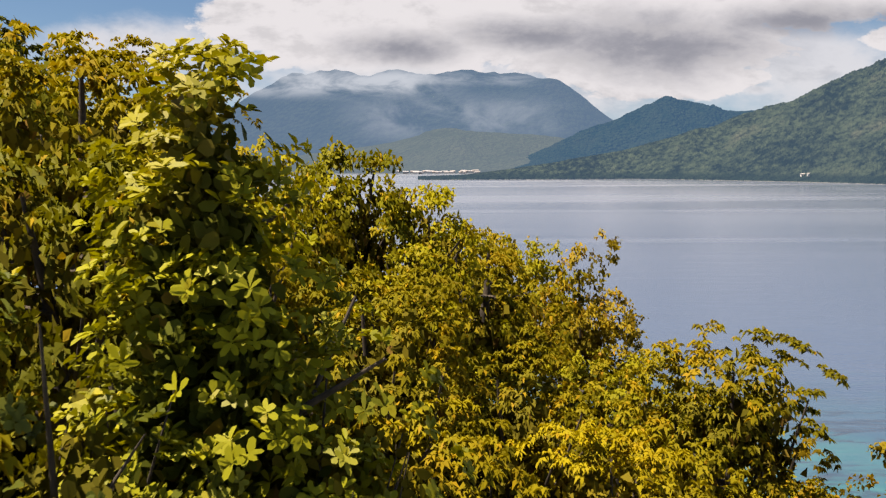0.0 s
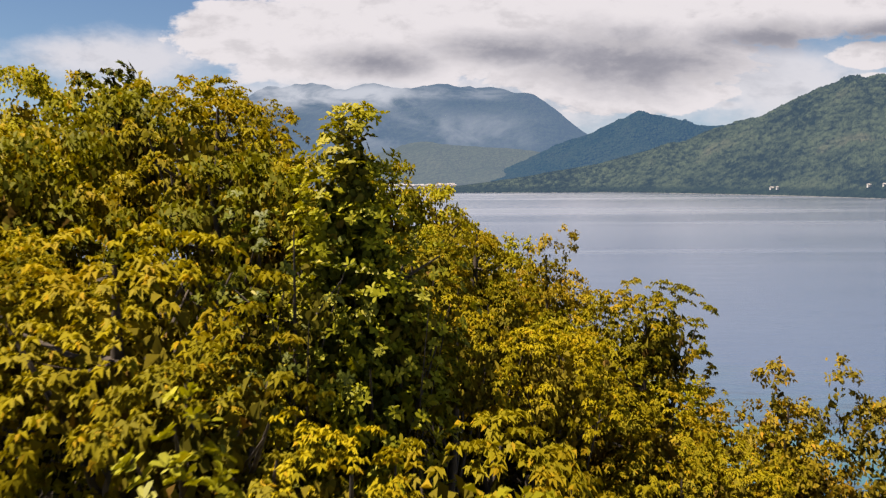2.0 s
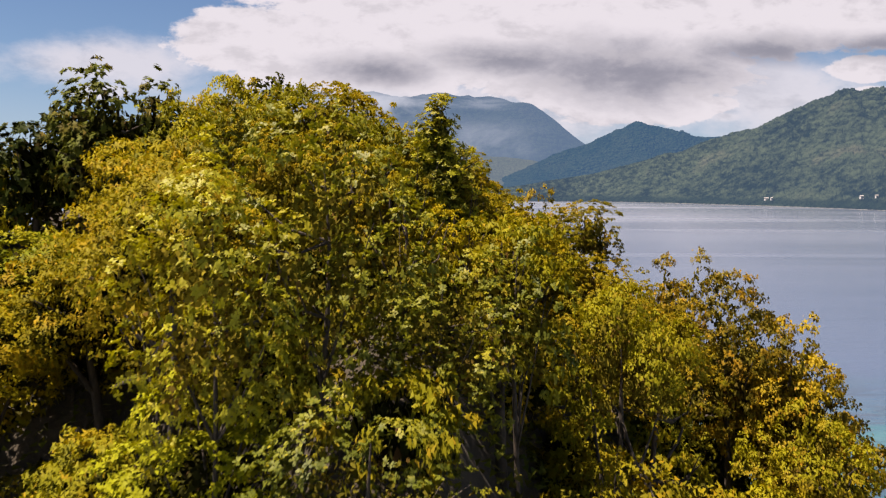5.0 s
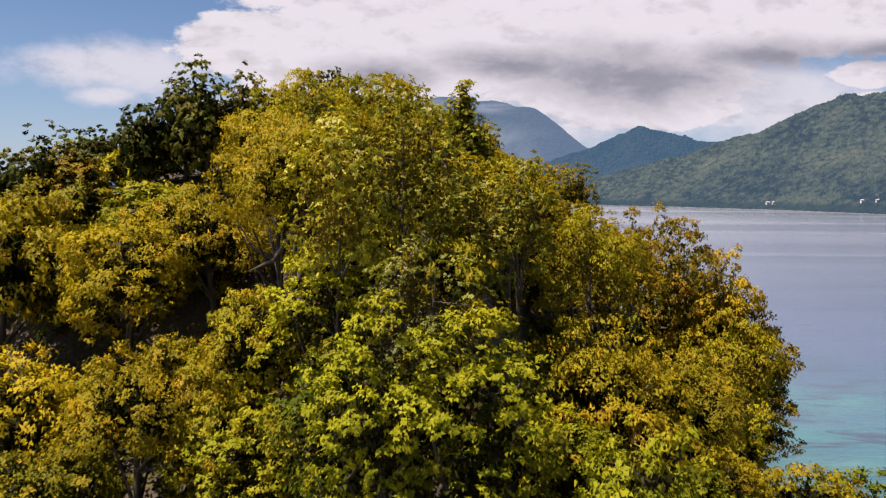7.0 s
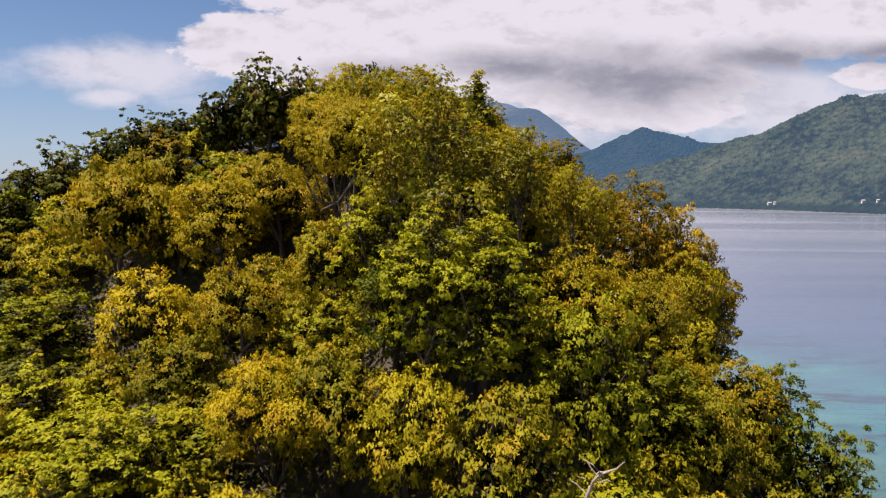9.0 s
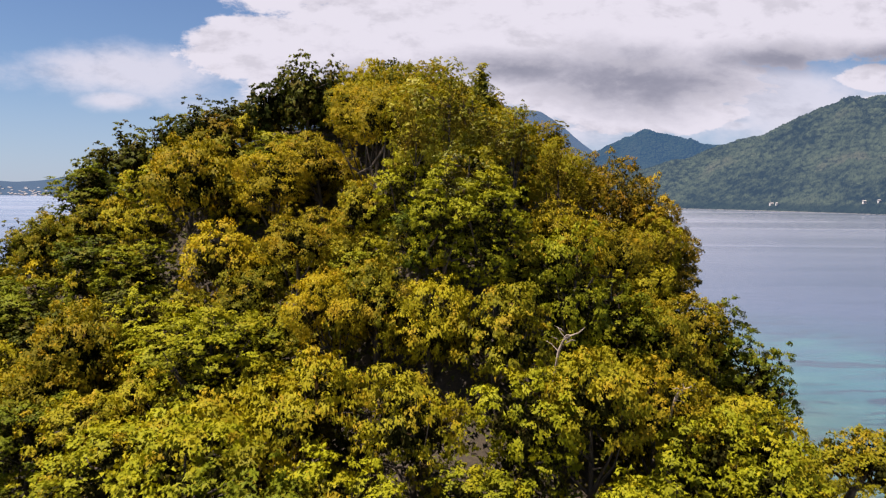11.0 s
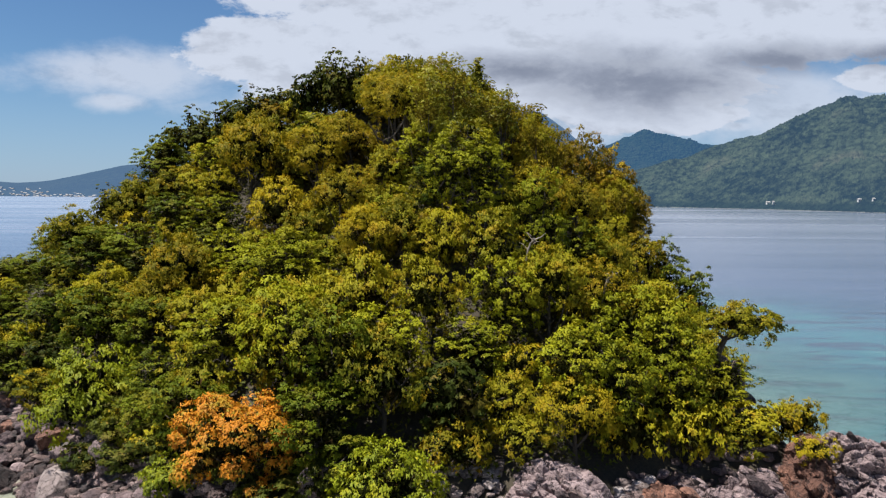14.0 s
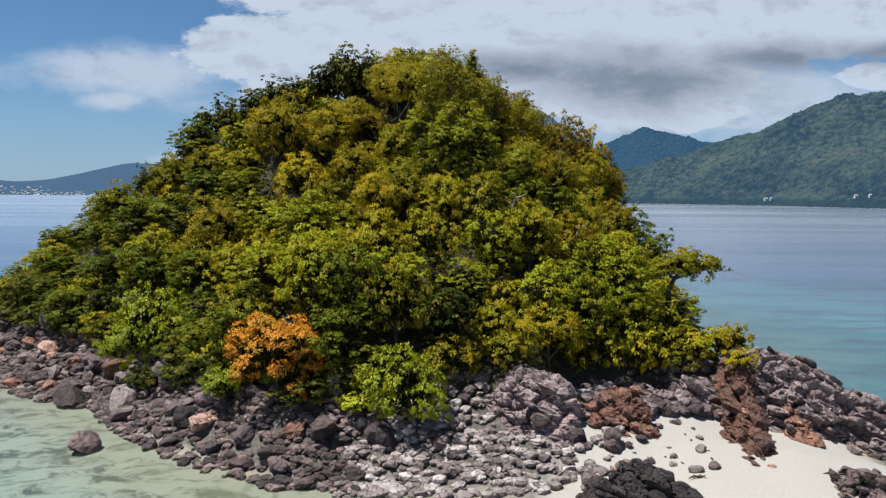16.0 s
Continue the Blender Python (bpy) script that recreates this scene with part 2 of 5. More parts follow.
def ground_material():
    m, g, out = material("ground")
    pos = node(g.tree, "ShaderNodeNewGeometry").outputs["Position"]
    sep = node(g.tree, "ShaderNodeSeparateXYZ")
    g.put(sep.inputs[0], pos)
    n, fine = g.noise(pos, 0.35, 5, 0.6), g.noise(pos, 9.0, 6, 0.7)
    soil = g.ramp(fine, (0.3, (0.018, 0.014, 0.008)), (0.7, (0.055, 0.04, 0.022)))
    sand = g.ramp(fine, (0.3, (0.240, 0.212, 0.182)), (0.7, (0.300, 0.270, 0.238)))
    gravel = g.ramp(g.noise(pos, 5.0, 6, 0.75), (0.35, (0.022, 0.018, 0.015)), (0.65, (0.115, 0.095, 0.078)))
    weed = g.span(g.noise(g.vec("MULTIPLY", pos, (0.75, 1.2, 1)), 0.75, 10, 0.74, 0.6), 0.46, 0.62, 0.0, 0.9)
    shoal = g.span(sep.outputs[2], -2.2, -1.2)
    under = g.math("MULTIPLY", g.span(sep.outputs[2], 0.1, -0.3), shoal)
    cove = g.span(g.math("ADD", g.math("SUBTRACT", sep.outputs[0], g.math("MULTIPLY", sep.outputs[1], 0.35)), g.math("MULTIPLY", n, 6.0)), 11.2, 13.8)
    wet = g.span(g.math("ADD", sep.outputs[2], g.math("MULTIPLY", n, 0.6)), 0.6, 0.25)
    floor = g.ramp(g.span(sep.outputs[2], -1.0, 0.1), (0.0, (0.178, 0.190, 0.172)), (0.7, (0.215, 0.200, 0.160)), (1.0, (0.190, 0.160, 0.115)))
    sand = g.mix(g.math("MULTIPLY", g.math("MULTIPLY", wet, shoal), 0.9), sand, floor)
    sand = g.mix(g.math("MAXIMUM", cove, wet), gravel, sand)
    sand = g.mix(g.math("MULTIPLY", weed, under), sand, (0.040, 0.034, 0.022))
    up = g.math("ADD", sep.outputs[2], g.math("MULTIPLY", g.math("SUBTRACT", n, 0.5), 1.2))
    col = g.mix(g.span(up, 1.9, 2.6), sand, soil)
    g.put(out, g.bsdf("ShaderNodeBsdfPrincipled", col, Roughness=0.95, Normal=g.bump(fine, 0.5, 0.05)))
    return m


def sea_material():
    """Clear over the reef flat, blue where it is deep; the depth is a property of the sheet."""
    m, g, out = material("sea_water")
    att = node(g.tree, "ShaderNodeAttribute", attribute_name="depth").outputs["Fac"]
    pos = node(g.tree, "ShaderNodeNewGeometry").outputs["Position"]
    broad = g.noise(g.vec("MULTIPLY", pos, (0.25, 1, 1)), 0.035, 4, 0.6)
    depth = g.math("MULTIPLY", att, g.math("ADD", 0.7, g.math("MULTIPLY", broad, 0.6)))
    tint = g.ramp(g.math("DIVIDE", depth, 8.0), (0.0, (0.92, 0.96, 0.93)), (0.10, (0.74, 0.90, 0.87)), (0.30, (0.40, 0.68, 0.70)))
    blotch = g.noise(g.vec("MULTIPLY", pos, (0.6, 1, 1)), 0.16, 5, 0.65, 0.5)
    hue = g.ramp(g.math("DIVIDE", g.math("ADD", depth, g.math("MULTIPLY", g.math("SUBTRACT", blotch, 0.5), 5.0)), 8.0), (0.10, (0.066, 0.148, 0.152)), (0.28, (0.032, 0.104, 0.126)), (0.48, (0.034, 0.074, 0.118)), (0.80, (0.044, 0.072, 0.126)))
    reef = g.span(g.noise(g.vec("MULTIPLY", pos, (0.35, 1.4, 1)), 0.22, 7, 0.72, 0.8), 0.48, 0.62, 0.0, 0.9)
    hue = g.mix(g.math("MULTIPLY", reef, g.span(depth, 6.5, 3.5)), hue, (0.030, 0.046, 0.074))
    clear = g.bsdf("ShaderNodeBsdfTransparent", tint)
    body = g.shade(g.span(depth, 0.5, 2.6), clear, g.bsdf("ShaderNodeBsdfDiffuse", hue))
    r1 = g.noise(g.vec("MULTIPLY", pos, (0.6, 1, 1)), 1.3, 3, 0.6)
    r2 = g.noise(g.vec("MULTIPLY", pos, (0.25, 1, 1)), 0.10, 4, 0.6)
    nrm = g.bump(g.math("ADD", g.math("MULTIPLY", r1, 0.10), g.math("MULTIPLY", r2, 0.72)), 0.67, 0.5)
    fr = node(g.tree, "ShaderNodeFresnel")
    fr.inputs[0].default_value = 1.33
    g.put(fr.inputs["Normal"], nrm)
    streak = g.noise(g.vec("MULTIPLY", pos, (0.12, 1, 1)), 0.010, 5, 0.6, 0.9)
    calm = g.span(streak, 0.38, 0.62)
    gloss = g.bsdf("ShaderNodeBsdfGlossy", g.mix(calm, (0.83, 0.845, 0.88), (0.89, 0.90, 0.93)), Roughness=g.math("SUBTRACT", 0.28, g.math("MULTIPLY", calm, 0.07)), Normal=nrm)
    g.put(out, g.shade(fr.outputs[0], body, gloss))
    return m


def far_material(name, a, b, bare, haze_glow, share, size, beach=0.0):
    """Forested hills in the distance: tree crowns, gullies, clearings; haze is mixed into the surface as a bluish glow.
    """
    m, g, out = material(name)
    pos = node(g.tree, "ShaderNodeNewGeometry").outputs["Position"]
    cells = node(g.tree, "ShaderNodeTexVoronoi")
    g.put(cells.inputs["Vector"], pos)
    cells.inputs["Scale"].default_value = 1 / size
    dome = g.math("SUBTRACT", 1.0, cells.outputs["Distance"])
    fine, big = g.noise(pos, 0.7 / size, 6, 0.7), g.noise(pos, 0.07 / size, 6, 0.65)
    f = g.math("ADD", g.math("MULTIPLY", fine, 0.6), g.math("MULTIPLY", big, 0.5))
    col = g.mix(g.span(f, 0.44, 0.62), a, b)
    col = g.mix(g.span(big, 0.56, 0.72, 0.0, 0.75), col, bare)
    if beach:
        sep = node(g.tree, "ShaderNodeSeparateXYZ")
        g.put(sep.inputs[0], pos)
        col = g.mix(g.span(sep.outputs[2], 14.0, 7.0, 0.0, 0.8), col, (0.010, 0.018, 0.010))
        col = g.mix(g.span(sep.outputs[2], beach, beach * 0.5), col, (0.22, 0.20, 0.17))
    h = g.math("ADD", g.math("MULTIPLY", dome, 0.8), g.math("MULTIPLY", fine, 0.8))
    d = g.bsdf("ShaderNodeBsdfDiffuse", col, Normal=g.bump(h, 1.0, size * 1.7))
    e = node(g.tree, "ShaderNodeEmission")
    e.inputs[0].default_value, e.inputs[1].default_value = (*haze_glow, 1), 0.8
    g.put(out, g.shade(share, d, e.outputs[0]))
    return m


GROUND, SEA = ground_material(), sea_material()
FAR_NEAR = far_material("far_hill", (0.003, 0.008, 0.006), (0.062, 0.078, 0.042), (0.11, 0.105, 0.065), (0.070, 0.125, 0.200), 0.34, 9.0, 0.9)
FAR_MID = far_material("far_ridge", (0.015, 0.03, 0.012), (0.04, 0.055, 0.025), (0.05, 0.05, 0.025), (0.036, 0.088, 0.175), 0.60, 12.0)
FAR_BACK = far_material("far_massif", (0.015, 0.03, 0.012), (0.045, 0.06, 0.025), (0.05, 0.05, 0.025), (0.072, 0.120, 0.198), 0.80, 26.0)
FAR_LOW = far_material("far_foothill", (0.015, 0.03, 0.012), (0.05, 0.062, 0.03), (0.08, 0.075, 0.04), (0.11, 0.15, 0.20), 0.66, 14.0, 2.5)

# ---- helpers for meshes ----


def mesh_from(name, verts, faces, mat, smooth=False):
    """A mesh from arrays: all faces have the same number of corners."""
    verts, faces = np.asarray(verts, np.float32), np.asarray(faces, np.int32)
    me = bpy.data.meshes.new(name)
    k = faces.shape[1]
    me.vertices.add(len(verts))
    me.vertices.foreach_set("co", verts.ravel())
    me.loops.add(faces.size)
    me.loops.foreach_set("vertex_index", faces.ravel())
    me.polygons.add(len(faces))
    me.polygons.foreach_set("loop_start", np.arange(0, faces.size, k, dtype=np.int32))
    me.polygons.foreach_set("use_smooth", np.full(len(faces), smooth))
    me.update(calc_edges=True)
    me.materials.append(mat)
    return me


def part(name, me, parent, label=""):
    ob = new(name, me)
    ob.parent = parent
    return tagged(ob, label)


def thing(name, label, category, group="", kind=""):
    return tagged(new(name), label, category, group, kind)


# ---- the island's ground ----
CX, CY = -12.0, 10.0
REACH = [(-180, 33), (-165, 29), (-150, 25), (-120, 22.5), (-100, 28), (-90, 31), (-65, 33.5), (-48, 35), (-38, 31), (-20, 29), (0, 27), (45, 25), (90, 28), (135, 30), (160, 35), (180, 33)]


def reach(x, y):
    a = np.degrees(np.arctan2(np.asarray(y) - CY, np.asarray(x) - CX))
    return np.interp(a, [p[0] for p in REACH], [p[1] for p in REACH])


def hump(x, y, cx, cy, sx, sy, h):
    return h * np.exp(-((x - cx) / sx) ** 2 - ((y - cy) / sy) ** 2)


def ground_height(x, y):
    """Steep green hill, a stony foreshore, a sand cove and a reef flat that sinks away."""
    x, y = np.asarray(x, float), np.asarray(y, float)
    r = np.hypot(x - CX, y - CY)
    q = r / reach(x, y)
    inner = np.minimum(q, 1)
    rise = hump(x, y, -14.4, 14.2, 17.6, 8.4, 9.3) + hump(x, y, -2.4, -0.4, 4.0, 8.6, 8.6) + hump(x, y, 6.2, 14.1, 16.1, 10.0, 6.6)
    hill = 2.4 + 9.5 * (1 - inner ** 2.3) + rise * np.clip((1 - inner) / 0.12, 0, 1)
    out = np.maximum(r - reach(x, y), 0)
    turn = np.degrees(np.arctan2(y - CY, x - CX))
    front = np.clip((turn + 185) / 20, 0, 1) * np.clip((-44 - turn) / 8, 0, 1)  # the gentle stony side
    wide = 2.2 + 1.5 * front + 1.3 * front * np.clip((x + 8) / 5, 0, 1)
    shore = 2.4 - 2.5 * np.minimum(out / wide, 1) ** 0.8 - (1 - front) * (0.2 * np.clip(out - wide, 0, 5) + 0.012 * np.clip(out - wide - 5, 0, 40)) - 0.035 * np.clip(out - wide, 0, 45) - 0.11 * np.clip(out - wide - 42, 0, 90)
    z = np.where(q < 1, hill, shore)
    z = z + hump(x, y, 11.5, -26, 10, 7, 1.5) + hump(x, y, 18.5, -17.8, 6.5, 2.6, 2.9) + hump(x, y, 11.8, -14.6, 3, 3, 2.4)
    return z + 0.25 * np.sin(0.9 * x + 0.4 * y) * np.sin(0.7 * y - 0.5 * x) * np.clip(z / 3, 0.1, 1)


def gz(x, y):
    return float(ground_height(x, y))


def grid_faces(nx, ny):
    i, j = np.meshgrid(np.arange(nx - 1), np.arange(ny - 1), indexing="ij")
    a = (i * ny + j).ravel()
    return np.stack([a, a + ny, a + ny + 1, a + 1], 1)


def stretched(lo, hi, n, far):
    """Even steps near the island, then growing ones out to the horizon."""
    core = np.linspace(lo, hi, n)
    step = np.geomspace(3, far, 26)
    return np.concatenate([lo - step[::-1], core, hi + step])


def build_ground():
    xs, ys = stretched(-70, 50, 140, 4200), stretched(-58, 90, 160, 4200)
    gx, gy = np.meshgrid(xs, ys, indexing="ij")
    z = np.maximum(ground_height(gx, gy), -14)
    me = mesh_from("ground", np.stack([gx, gy, z], -1).reshape(-1, 3), grid_faces(len(xs), len(ys)), GROUND, True)
    tagged(new("ground", me), "dark forest soil, white sand and pale reef flat", "ground", kind="structure")
    sea = mesh_from("water", np.stack([gx, gy, np.zeros_like(z)], -1).reshape(-1, 3), grid_faces(len(xs), len(ys)), SEA, True)
    att = sea.attributes.new("depth", "FLOAT", "POINT")
    att.data.foreach_set("value", np.clip(-z, 0, 14).astype(np.float32).ravel())
    tagged(new("water", sea), "calm slate-blue sea, turquoise and clear over the shallows", "sea", kind="structure")


build_ground()

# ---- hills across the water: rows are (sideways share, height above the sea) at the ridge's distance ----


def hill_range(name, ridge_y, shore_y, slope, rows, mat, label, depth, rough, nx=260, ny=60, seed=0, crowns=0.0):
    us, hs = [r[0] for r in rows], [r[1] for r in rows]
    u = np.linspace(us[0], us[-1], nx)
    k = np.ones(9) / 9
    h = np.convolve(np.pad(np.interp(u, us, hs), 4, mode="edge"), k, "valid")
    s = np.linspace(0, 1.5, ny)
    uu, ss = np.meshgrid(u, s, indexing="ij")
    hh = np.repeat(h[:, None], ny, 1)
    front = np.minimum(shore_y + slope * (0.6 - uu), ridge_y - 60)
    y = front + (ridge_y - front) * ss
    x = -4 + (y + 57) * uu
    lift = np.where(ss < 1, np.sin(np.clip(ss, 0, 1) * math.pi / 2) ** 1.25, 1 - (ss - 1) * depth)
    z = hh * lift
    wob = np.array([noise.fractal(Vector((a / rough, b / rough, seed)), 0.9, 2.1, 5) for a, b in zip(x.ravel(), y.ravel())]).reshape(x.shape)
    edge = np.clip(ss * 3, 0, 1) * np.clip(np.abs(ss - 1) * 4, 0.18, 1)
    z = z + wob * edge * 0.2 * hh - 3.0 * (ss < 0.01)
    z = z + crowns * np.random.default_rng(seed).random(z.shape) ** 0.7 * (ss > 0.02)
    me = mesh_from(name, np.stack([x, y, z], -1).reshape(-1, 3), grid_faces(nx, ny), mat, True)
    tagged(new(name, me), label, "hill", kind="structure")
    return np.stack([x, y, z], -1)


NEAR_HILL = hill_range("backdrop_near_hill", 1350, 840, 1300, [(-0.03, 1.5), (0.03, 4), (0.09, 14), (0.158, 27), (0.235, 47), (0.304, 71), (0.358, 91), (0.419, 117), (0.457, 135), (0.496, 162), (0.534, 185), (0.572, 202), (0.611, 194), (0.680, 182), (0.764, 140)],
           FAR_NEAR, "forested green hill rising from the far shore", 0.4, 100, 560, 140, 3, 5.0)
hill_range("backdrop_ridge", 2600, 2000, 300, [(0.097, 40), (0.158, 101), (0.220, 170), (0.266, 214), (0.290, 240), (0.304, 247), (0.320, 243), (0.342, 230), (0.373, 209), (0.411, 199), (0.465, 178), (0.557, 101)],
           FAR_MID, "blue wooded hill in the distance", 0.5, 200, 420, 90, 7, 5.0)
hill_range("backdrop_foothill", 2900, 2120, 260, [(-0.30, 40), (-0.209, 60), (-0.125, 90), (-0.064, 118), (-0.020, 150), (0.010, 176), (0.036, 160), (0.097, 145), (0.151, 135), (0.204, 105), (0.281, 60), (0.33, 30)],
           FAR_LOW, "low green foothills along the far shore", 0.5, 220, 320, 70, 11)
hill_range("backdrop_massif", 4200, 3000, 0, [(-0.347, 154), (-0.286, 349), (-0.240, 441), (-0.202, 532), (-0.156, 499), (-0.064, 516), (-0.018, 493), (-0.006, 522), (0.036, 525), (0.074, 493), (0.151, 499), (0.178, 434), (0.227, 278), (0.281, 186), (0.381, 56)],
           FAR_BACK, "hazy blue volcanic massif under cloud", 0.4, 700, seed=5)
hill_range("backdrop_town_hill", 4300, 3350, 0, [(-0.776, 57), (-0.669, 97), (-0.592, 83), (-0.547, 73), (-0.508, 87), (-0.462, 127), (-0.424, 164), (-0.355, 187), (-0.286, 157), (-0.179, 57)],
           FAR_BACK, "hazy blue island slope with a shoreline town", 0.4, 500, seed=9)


def mist_bank(y, u0, u1, z0, z1, seed, strength):
    """Cloud lying against the massif: a soft sheet, open at its edges; its own glow replaces daylight on it."""
    m, g, out = material("mist")
    uv = node(g.tree, "ShaderNodeTexCoord").outputs["Generated"]
    sep = node(g.tree, "ShaderNodeSeparateXYZ")
    g.put(sep.inputs[0], uv)
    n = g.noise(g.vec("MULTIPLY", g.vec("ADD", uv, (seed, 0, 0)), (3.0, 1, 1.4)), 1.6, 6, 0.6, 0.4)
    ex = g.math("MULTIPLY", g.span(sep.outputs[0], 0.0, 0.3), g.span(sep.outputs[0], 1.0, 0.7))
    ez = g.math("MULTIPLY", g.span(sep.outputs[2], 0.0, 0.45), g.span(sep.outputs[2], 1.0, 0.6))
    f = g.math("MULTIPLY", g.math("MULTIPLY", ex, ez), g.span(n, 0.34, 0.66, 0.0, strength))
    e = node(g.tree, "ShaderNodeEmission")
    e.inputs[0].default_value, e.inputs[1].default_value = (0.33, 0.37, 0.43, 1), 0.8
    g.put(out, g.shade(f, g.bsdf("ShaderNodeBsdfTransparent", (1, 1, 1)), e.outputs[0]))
    xs, zs = np.linspace(-4 + (y + 57) * u0, -4 + (y + 57) * u1, 12), np.linspace(z0, z1, 6)
    gx, gv = np.meshgrid(xs, zs, indexing="ij")
    me = mesh_from("mist", np.stack([gx, y + 60 * np.sin(gx / 300), gv], -1).reshape(-1, 3), grid_faces(12, 6), m, True)
    ob = tagged(new("backdrop_mist", me), "soft grey cloud lying on the far massif", "cloud", kind="structure")
    ob.visible_shadow = False


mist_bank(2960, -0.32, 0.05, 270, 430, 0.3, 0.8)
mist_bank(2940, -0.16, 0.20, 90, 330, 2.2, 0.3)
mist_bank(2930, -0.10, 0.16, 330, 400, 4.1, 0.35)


def box_roof(v, f, x, y, z, w, d, h, roof):
    """A small gabled house as eight wall corners and two ridge points."""
    b = len(v)
    v += [(x - w, y - d, z), (x + w, y - d, z), (x + w, y + d, z), (x - w, y + d, z), (x - w, y - d, z + h), (x + w, y - d, z + h), (x + w, y + d, z + h), (x - w, y + d, z + h),
          (x - w, y, z + h + roof), (x + w, y, z + h + roof)]
    f += [(b, b + 1, b + 5, b + 4), (b + 1, b + 2, b + 6, b + 5), (b + 2, b + 3, b + 7, b + 6), (b + 3, b, b + 4, b + 7), (b + 4, b + 5, b + 9, b + 8), (b + 6, b + 7, b + 8, b + 9),
          (b + 5, b + 6, b + 9, b + 9), (b + 7, b + 4, b + 8, b + 8)]


def plaster(name, col, rough=0.8):
    m, g, out = material(name)
    isle = node(g.tree, "ShaderNodeNewGeometry").outputs["Random Per Island"]
    c = g.mix(g.math("MULTIPLY", isle, 0.6), col, (0.30, 0.24, 0.20))
    g.put(out, g.bsdf("ShaderNodeBsdfPrincipled", c, Roughness=rough))
    return m


WALLS, ROOFS, TOWN = plaster("white_walls", (0.60, 0.59, 0.57)), plaster("metal_roofs", (0.36, 0.35, 0.34)), plaster("town_walls", (0.26, 0.26, 0.27))


def far_town():
    rnd = random.Random(4)
    v, f = [], []
    for i in range(230):
        u = rnd.uniform(-0.66, -0.36)
        s = rnd.random() ** 1.6
        box_roof(v, f, -4 + 3400 * u, 3350 + 420 * s, -2 + 42 * s + rnd.uniform(-2, 4), rnd.uniform(3, 7), rnd.uniform(4, 7), rnd.uniform(1.5, 3.5), 2)
    for i in range(40):
        u = rnd.uniform(-0.06, 0.05)
        box_roof(v, f, -4 + 2250 * u, 2230 + rnd.uniform(0, 60), 0 + rnd.uniform(0, 5), rnd.uniform(4, 9), 5, rnd.uniform(3, 6), 2)
    tagged(new("distant_town", mesh_from("distant_town", v, f, TOWN)), "pale houses of a distant shoreline town", "town", kind="stuff")


far_town()


def far_house(u, s, w, label):
    """On the near hill's slope, u sideways and s up from the shore."""
    nx, ny = NEAR_HILL.shape[:2]
    spot = NEAR_HILL[int((u + 0.03) / (0.764 + 0.03) * (nx - 1)), int(s / 1.5 * (ny - 1))]
    root = thing("house", label, "house", "houses on the far shore")
    root.matrix_basis = pose(spot[0], spot[1] - 3, spot[2] + 1.5, 0, 0, 8)
    v, f = [], []
    box_roof(v, f, 0, 0, -2.0, w, w * 0.6, 3.6, 0.02)
    part("wall", mesh_from("wall", v, f, WALLS), root)
    v, f = [], []
    box_roof(v, f, 0, 0, 1.65, w * 1.15, w * 0.75, 0.25, 0.9)
    part("roof", mesh_from("roof", v, f, ROOFS), root)


far_house(0.466, 0.05, 2.6, "white house among trees on the far shore")
far_house(0.474, 0.04, 1.5, "small white house among trees on the far shore")
far_house(0.592, 0.05, 2.0, "white house among trees on the far shore")
far_house(0.612, 0.06, 1.6, "small pale house among trees on the far shore")

# ---- trees ----


def rand_dirs(rng, n):
    v = rng.normal(size=(n, 3))
    return v / np.linalg.norm(v, axis=1, keepdims=True)


def unit(v):
    return v / np.maximum(np.linalg.norm(v, axis=1, keepdims=True), 1e-6)


def leaf_arrays(rng, pos, normal, axis, length, width, round_tip=False, small=False):
    """Many leaf blades: a fold along the midrib, a rounded blade with more corners, or a small flat one."""
    n = len(pos)
    axis = unit(axis - normal * np.sum(axis * normal, 1, keepdims=True) * 0.6)
    side = unit(np.cross(axis, normal))
    up = np.cross(side, axis)
    ln = (length * rng.uniform(0.65, 1.25, n))[:, None]
    wd = (width * rng.uniform(0.75, 1.2, n))[:, None]
    lift = up * wd * rng.uniform(0.1, 0.5, (n, 1))
    if round_tip:
        corners = [pos, pos + axis * ln * 0.45 + side * wd * 0.42 + lift, pos + axis * ln * 0.85 + side * wd * 0.36 + lift * 0.6,
                   pos + axis * ln, pos + axis * ln * 0.85 - side * wd * 0.36 + lift * 0.6, pos + axis * ln * 0.45 - side * wd * 0.42 + lift]
        v = np.stack(corners, 1).reshape(-1, 3)
        b = np.arange(n)[:, None] * 6
        f = np.concatenate([b + np.array([[0, 1, 2, 3]]), b + np.array([[0, 3, 4, 5]])])
    elif small:
        corners = [pos - side * wd * 0.5 + lift, pos + side * wd * 0.5 + lift, pos + axis * ln]
        v = np.stack(corners, 1).reshape(-1, 3)
        f = np.arange(n)[:, None] * 3 + np.array([[0, 1, 2]])
    else:
        bend = -up * ln * 0.12
        corners = [pos, pos + axis * ln * 0.45 + side * wd * 0.5 + lift, pos + axis * ln + bend, pos + axis * ln * 0.45 - side * wd * 0.5 + lift]
        v = np.stack(corners, 1).reshape(-1, 3)
        b = np.arange(n)[:, None] * 4
        f = np.concatenate([b + np.array([[0, 1, 2]]), b + np.array([[0, 2, 3]])])
    return v, f


